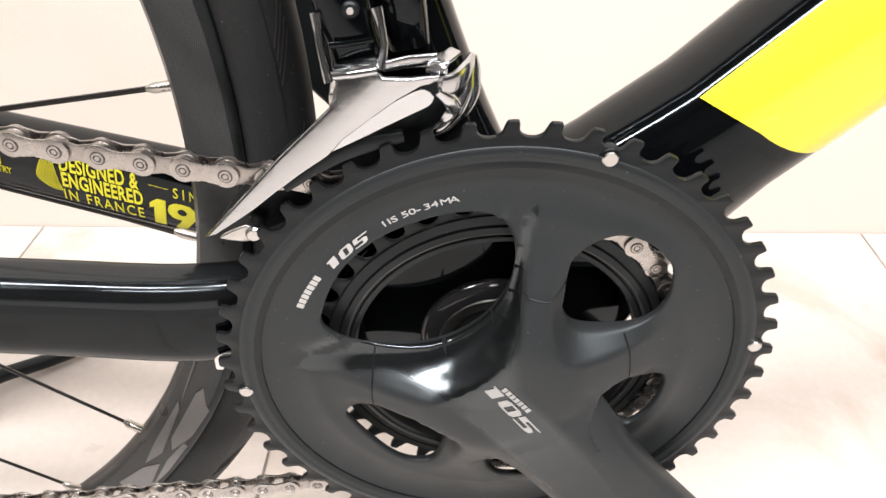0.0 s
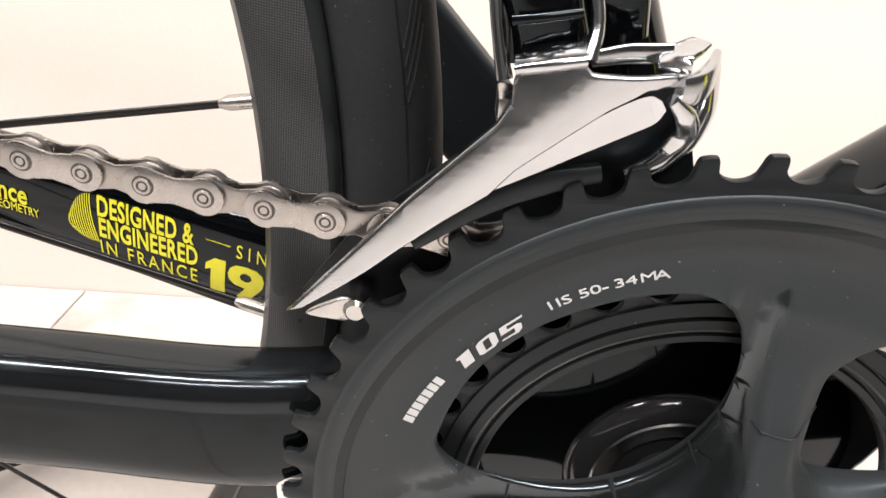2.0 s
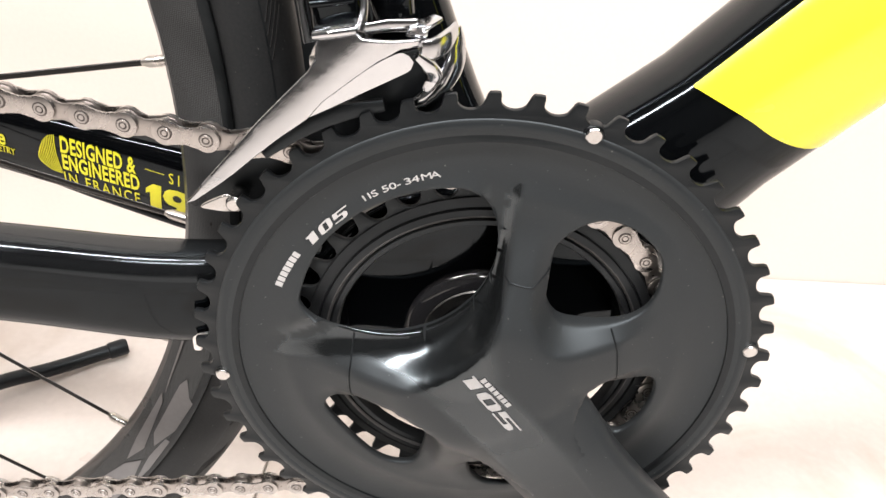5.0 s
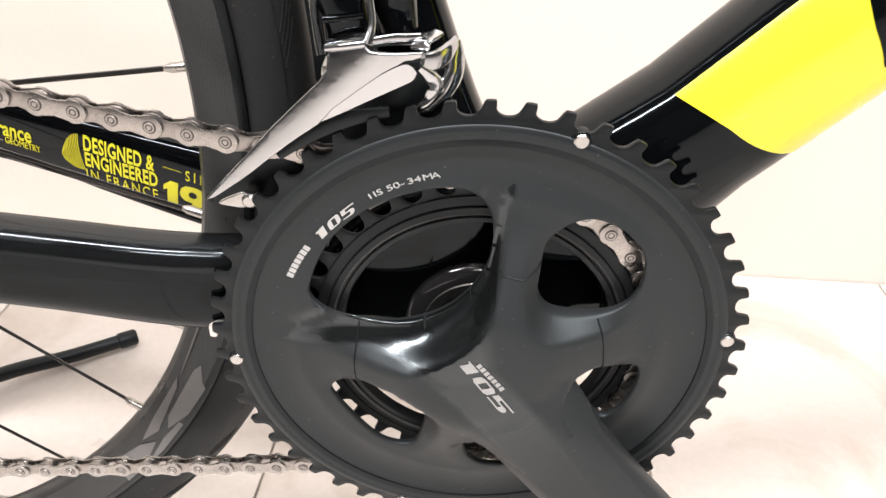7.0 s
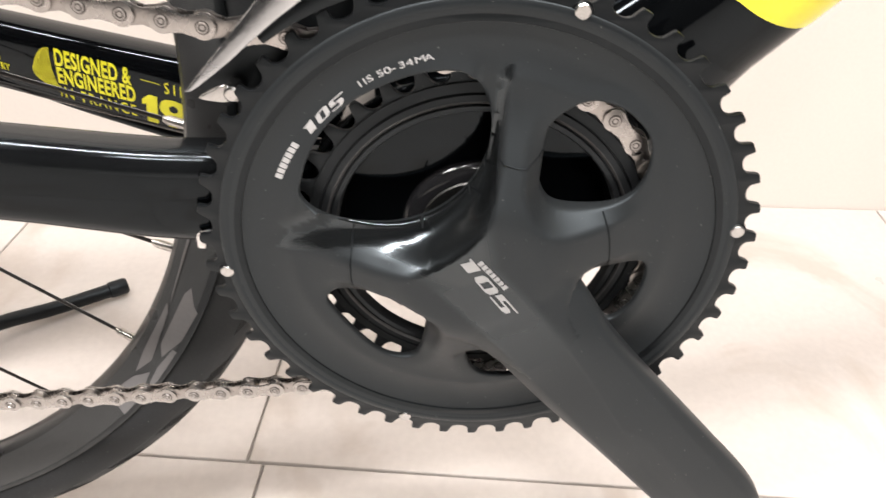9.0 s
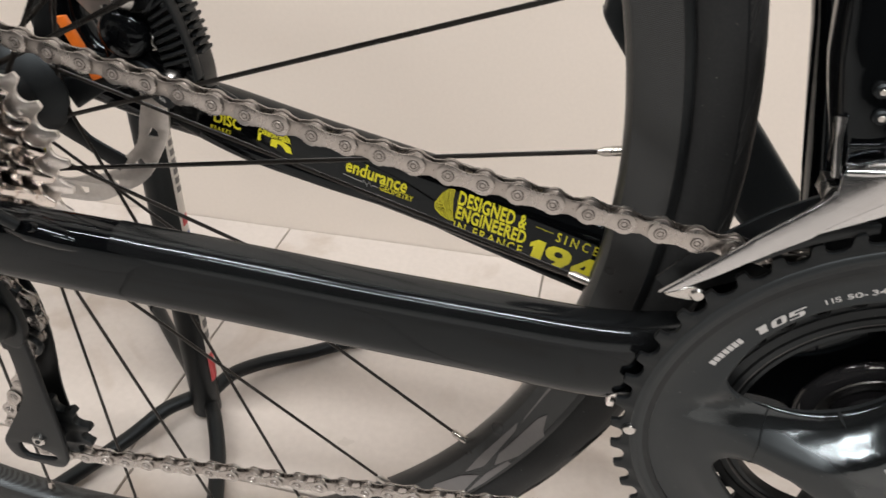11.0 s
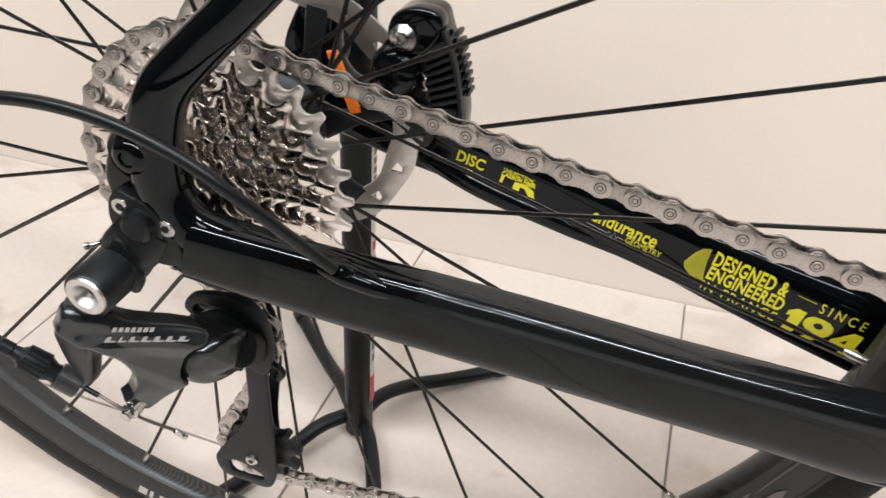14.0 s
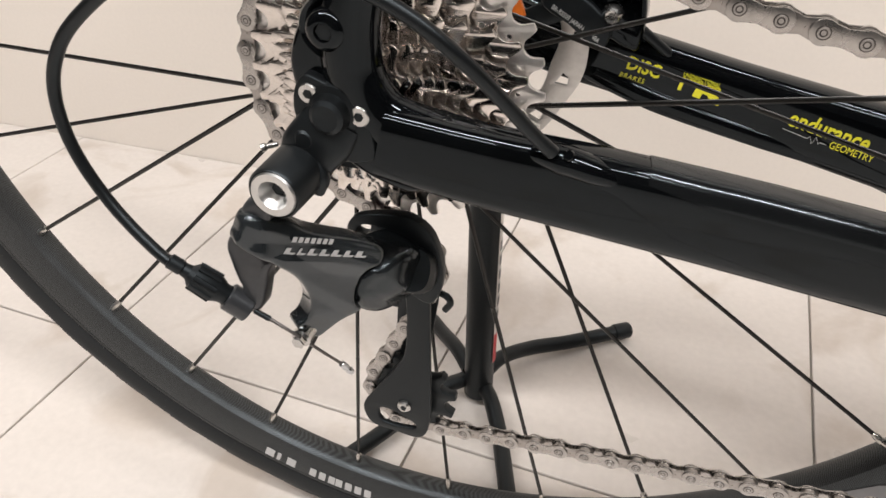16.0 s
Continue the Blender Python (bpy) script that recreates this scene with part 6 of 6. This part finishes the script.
part("tension_pin", rod([(-0.3780, -0.0400, 0.2440), (-0.3720, -0.0420, 0.2440), (-0.3700, -0.0425, 0.2410), (-0.3725, -0.0425, 0.2365)], 0.0016, 10, 4), PLASTIC, cage)

# ---- display stand behind the wheel ----
stand = thing("bicycle_stand", (-0.397, 0.127, 0), "black tubular bicycle stand with a white sticker on the tiled floor", "bicycle stand")
post = part("post", lathe([(0.008, 0.004), (0.0115, 0.008), (0.0118, 0.385), (0.0105, 0.3885)], (-0.397, 0.127, 0), "z", 28), STAND, stand, "upright black post", 40)
for pts in ([(-0.396, 0.136, 0.018), (-0.3855, 0.158, 0.020), (-0.366, 0.183, 0.014), (-0.335, 0.206, 0.010), (-0.2910, 0.236, 0.010)],
            [(-0.394, 0.127, 0.018), (-0.3800, 0.106, 0.018), (-0.3660, 0.078, 0.011), (-0.3540, 0.046, 0.010), (-0.3420, 0.012, 0.010)],
            [(-0.409, 0.126, 0.018), (-0.424, 0.108, 0.019), (-0.441, 0.083, 0.012), (-0.463, 0.044, 0.010), (-0.482, 0.012, 0.010)],
            [(-0.408, 0.137, 0.018), (-0.424, 0.156, 0.020), (-0.446, 0.180, 0.014), (-0.476, 0.212, 0.010), (-0.505, 0.243, 0.010)]):
    leg = part("leg", rod(pts, 0.0062, 14, 8), STAND, stand, "bent black tube leg", 60)
    tip, back = Vector(pts[-1]), Vector(pts[-2])
    way = (tip - back).normalized()
    part("end_cap", sweep([tip - way * 0.012, tip - way * 0.011, tip + way * 0.002, tip + way * 0.004], [0.0064, 0.0073, 0.0073, 0.0058], [0.0064, 0.0073, 0.0073, 0.0058], 16), PLASTIC, leg, "black plastic cap", 40)
part("hook_arm", rod([(-0.397, 0.127, 0.372), (-0.397, 0.118, 0.371), (-0.397, 0.100, 0.352), (-0.397, 0.090, 0.336)], 0.006, 12, 6), STAND, stand, "bent hook under the wheel axle")


def post_strip(lo, hi, z0, z1, lift):
    """A thin curved label on the post."""
    bm = bmesh.new()
    cols = []
    for k in range(9):
        w = radians(lo + (hi - lo) * k / 8)
        r = 0.0118 + lift
        cols.append([bm.verts.new((-0.397 + r * math.cos(w), 0.127 + r * math.sin(w), z)) for z in (z0, z1)])
    for c0, c1 in zip(cols, cols[1:]):
        bm.faces.new((c0[0], c1[0], c1[1], c0[1]))
    return bm


part("sticker", post_strip(-22, 60, 0.046, 0.315, 0.0003), PAPER, post, "long white sticker with red and blue marks", 60)
part("sticker_edge", post_strip(46, 60, 0.046, 0.315, 0.0006), RED, post, "red edge", 60)
part("sticker_edge", post_strip(-22, 40, 0.046, 0.075, 0.0006), RED, post, "red foot", 60)
for lo, hi, z, tall in [(-14, 16, 0.090 + 0.0125 * k, 0.008) for k in range(6)] + [(-12, 14, 0.225 + 0.007 * k, 0.0045) for k in range(8)]:
    part("print_bar", post_strip(lo, hi, z, z + tall, 0.0006), GREY_PRINT, post, "grey printed bar", 60)
part("sticker_flag", post_strip(-14, 20, 0.198, 0.206, 0.0006), RED, post, "red mark", 60)
part("sticker_flag", post_strip(-14, 20, 0.184, 0.192, 0.0006), BLUE, post, "blue mark", 60)

# ---- ceiling light fittings ----
for lx, ly, lz, ll, lw, watts in LAMPS:
    fitting = thing("ceiling_light", (lx, ly, 2.62), "flat white fluorescent ceiling panel", "ceiling light", "ceiling lights")
    part("housing", box(lx - ll / 2 - 0.02, lx + ll / 2 + 0.02, ly - lw / 2 - 0.02, ly + lw / 2 + 0.02, 2.56, 2.62, 0.004), CEILING, fitting)

# ---- floor tiles: 0.3 by 0.6 m, laid a little askew to the wall ----
TURN = Matrix.Rotation(radians(-3.2), 4, "Z")
ORIGIN = Vector((-0.1435, 0.0575, 0))


def tile_mesh(clip):
    bm = box(0.0009, 0.2991, 0.0009, 0.5991, -0.012, 0.0, 0.0007, 1)
    return bm


WHOLE = to_mesh("tile", tile_mesh(None), TILE)
for i in range(-8, 10):
    for j in range(-6, 1):
        m = Matrix.Translation(ORIGIN) @ TURN @ Matrix.Translation((0.3 * i + (0.012 if j < 0 else 0.0), 0.6 * j, 0))
        corners = [m @ Vector((a, b, 0)) for a in (0, 0.3) for b in (0, 0.6)]
        if max(c.x for c in corners) < -2.6 or min(c.x for c in corners) > 3.0 or min(c.y for c in corners) < -3.08 or min(c.x for c in corners) < -2.68 or max(c.x for c in corners) > 3.08:
            continue
        if max(c.y for c in corners) > 0.411:
            bm = tile_mesh(None)
            bm.transform(m)
            cut = bmesh.ops.bisect_plane(bm, geom=bm.verts[:] + bm.edges[:] + bm.faces[:], plane_co=(0, 0.4108, 0), plane_no=(0, 1, 0), clear_outer=True)
            bmesh.ops.holes_fill(bm, edges=[e for e in bm.edges if e.is_boundary])
            part("tile", bm, TILE, floor)
        else:
            part("tile", WHOLE, TILE, floor, m=m)
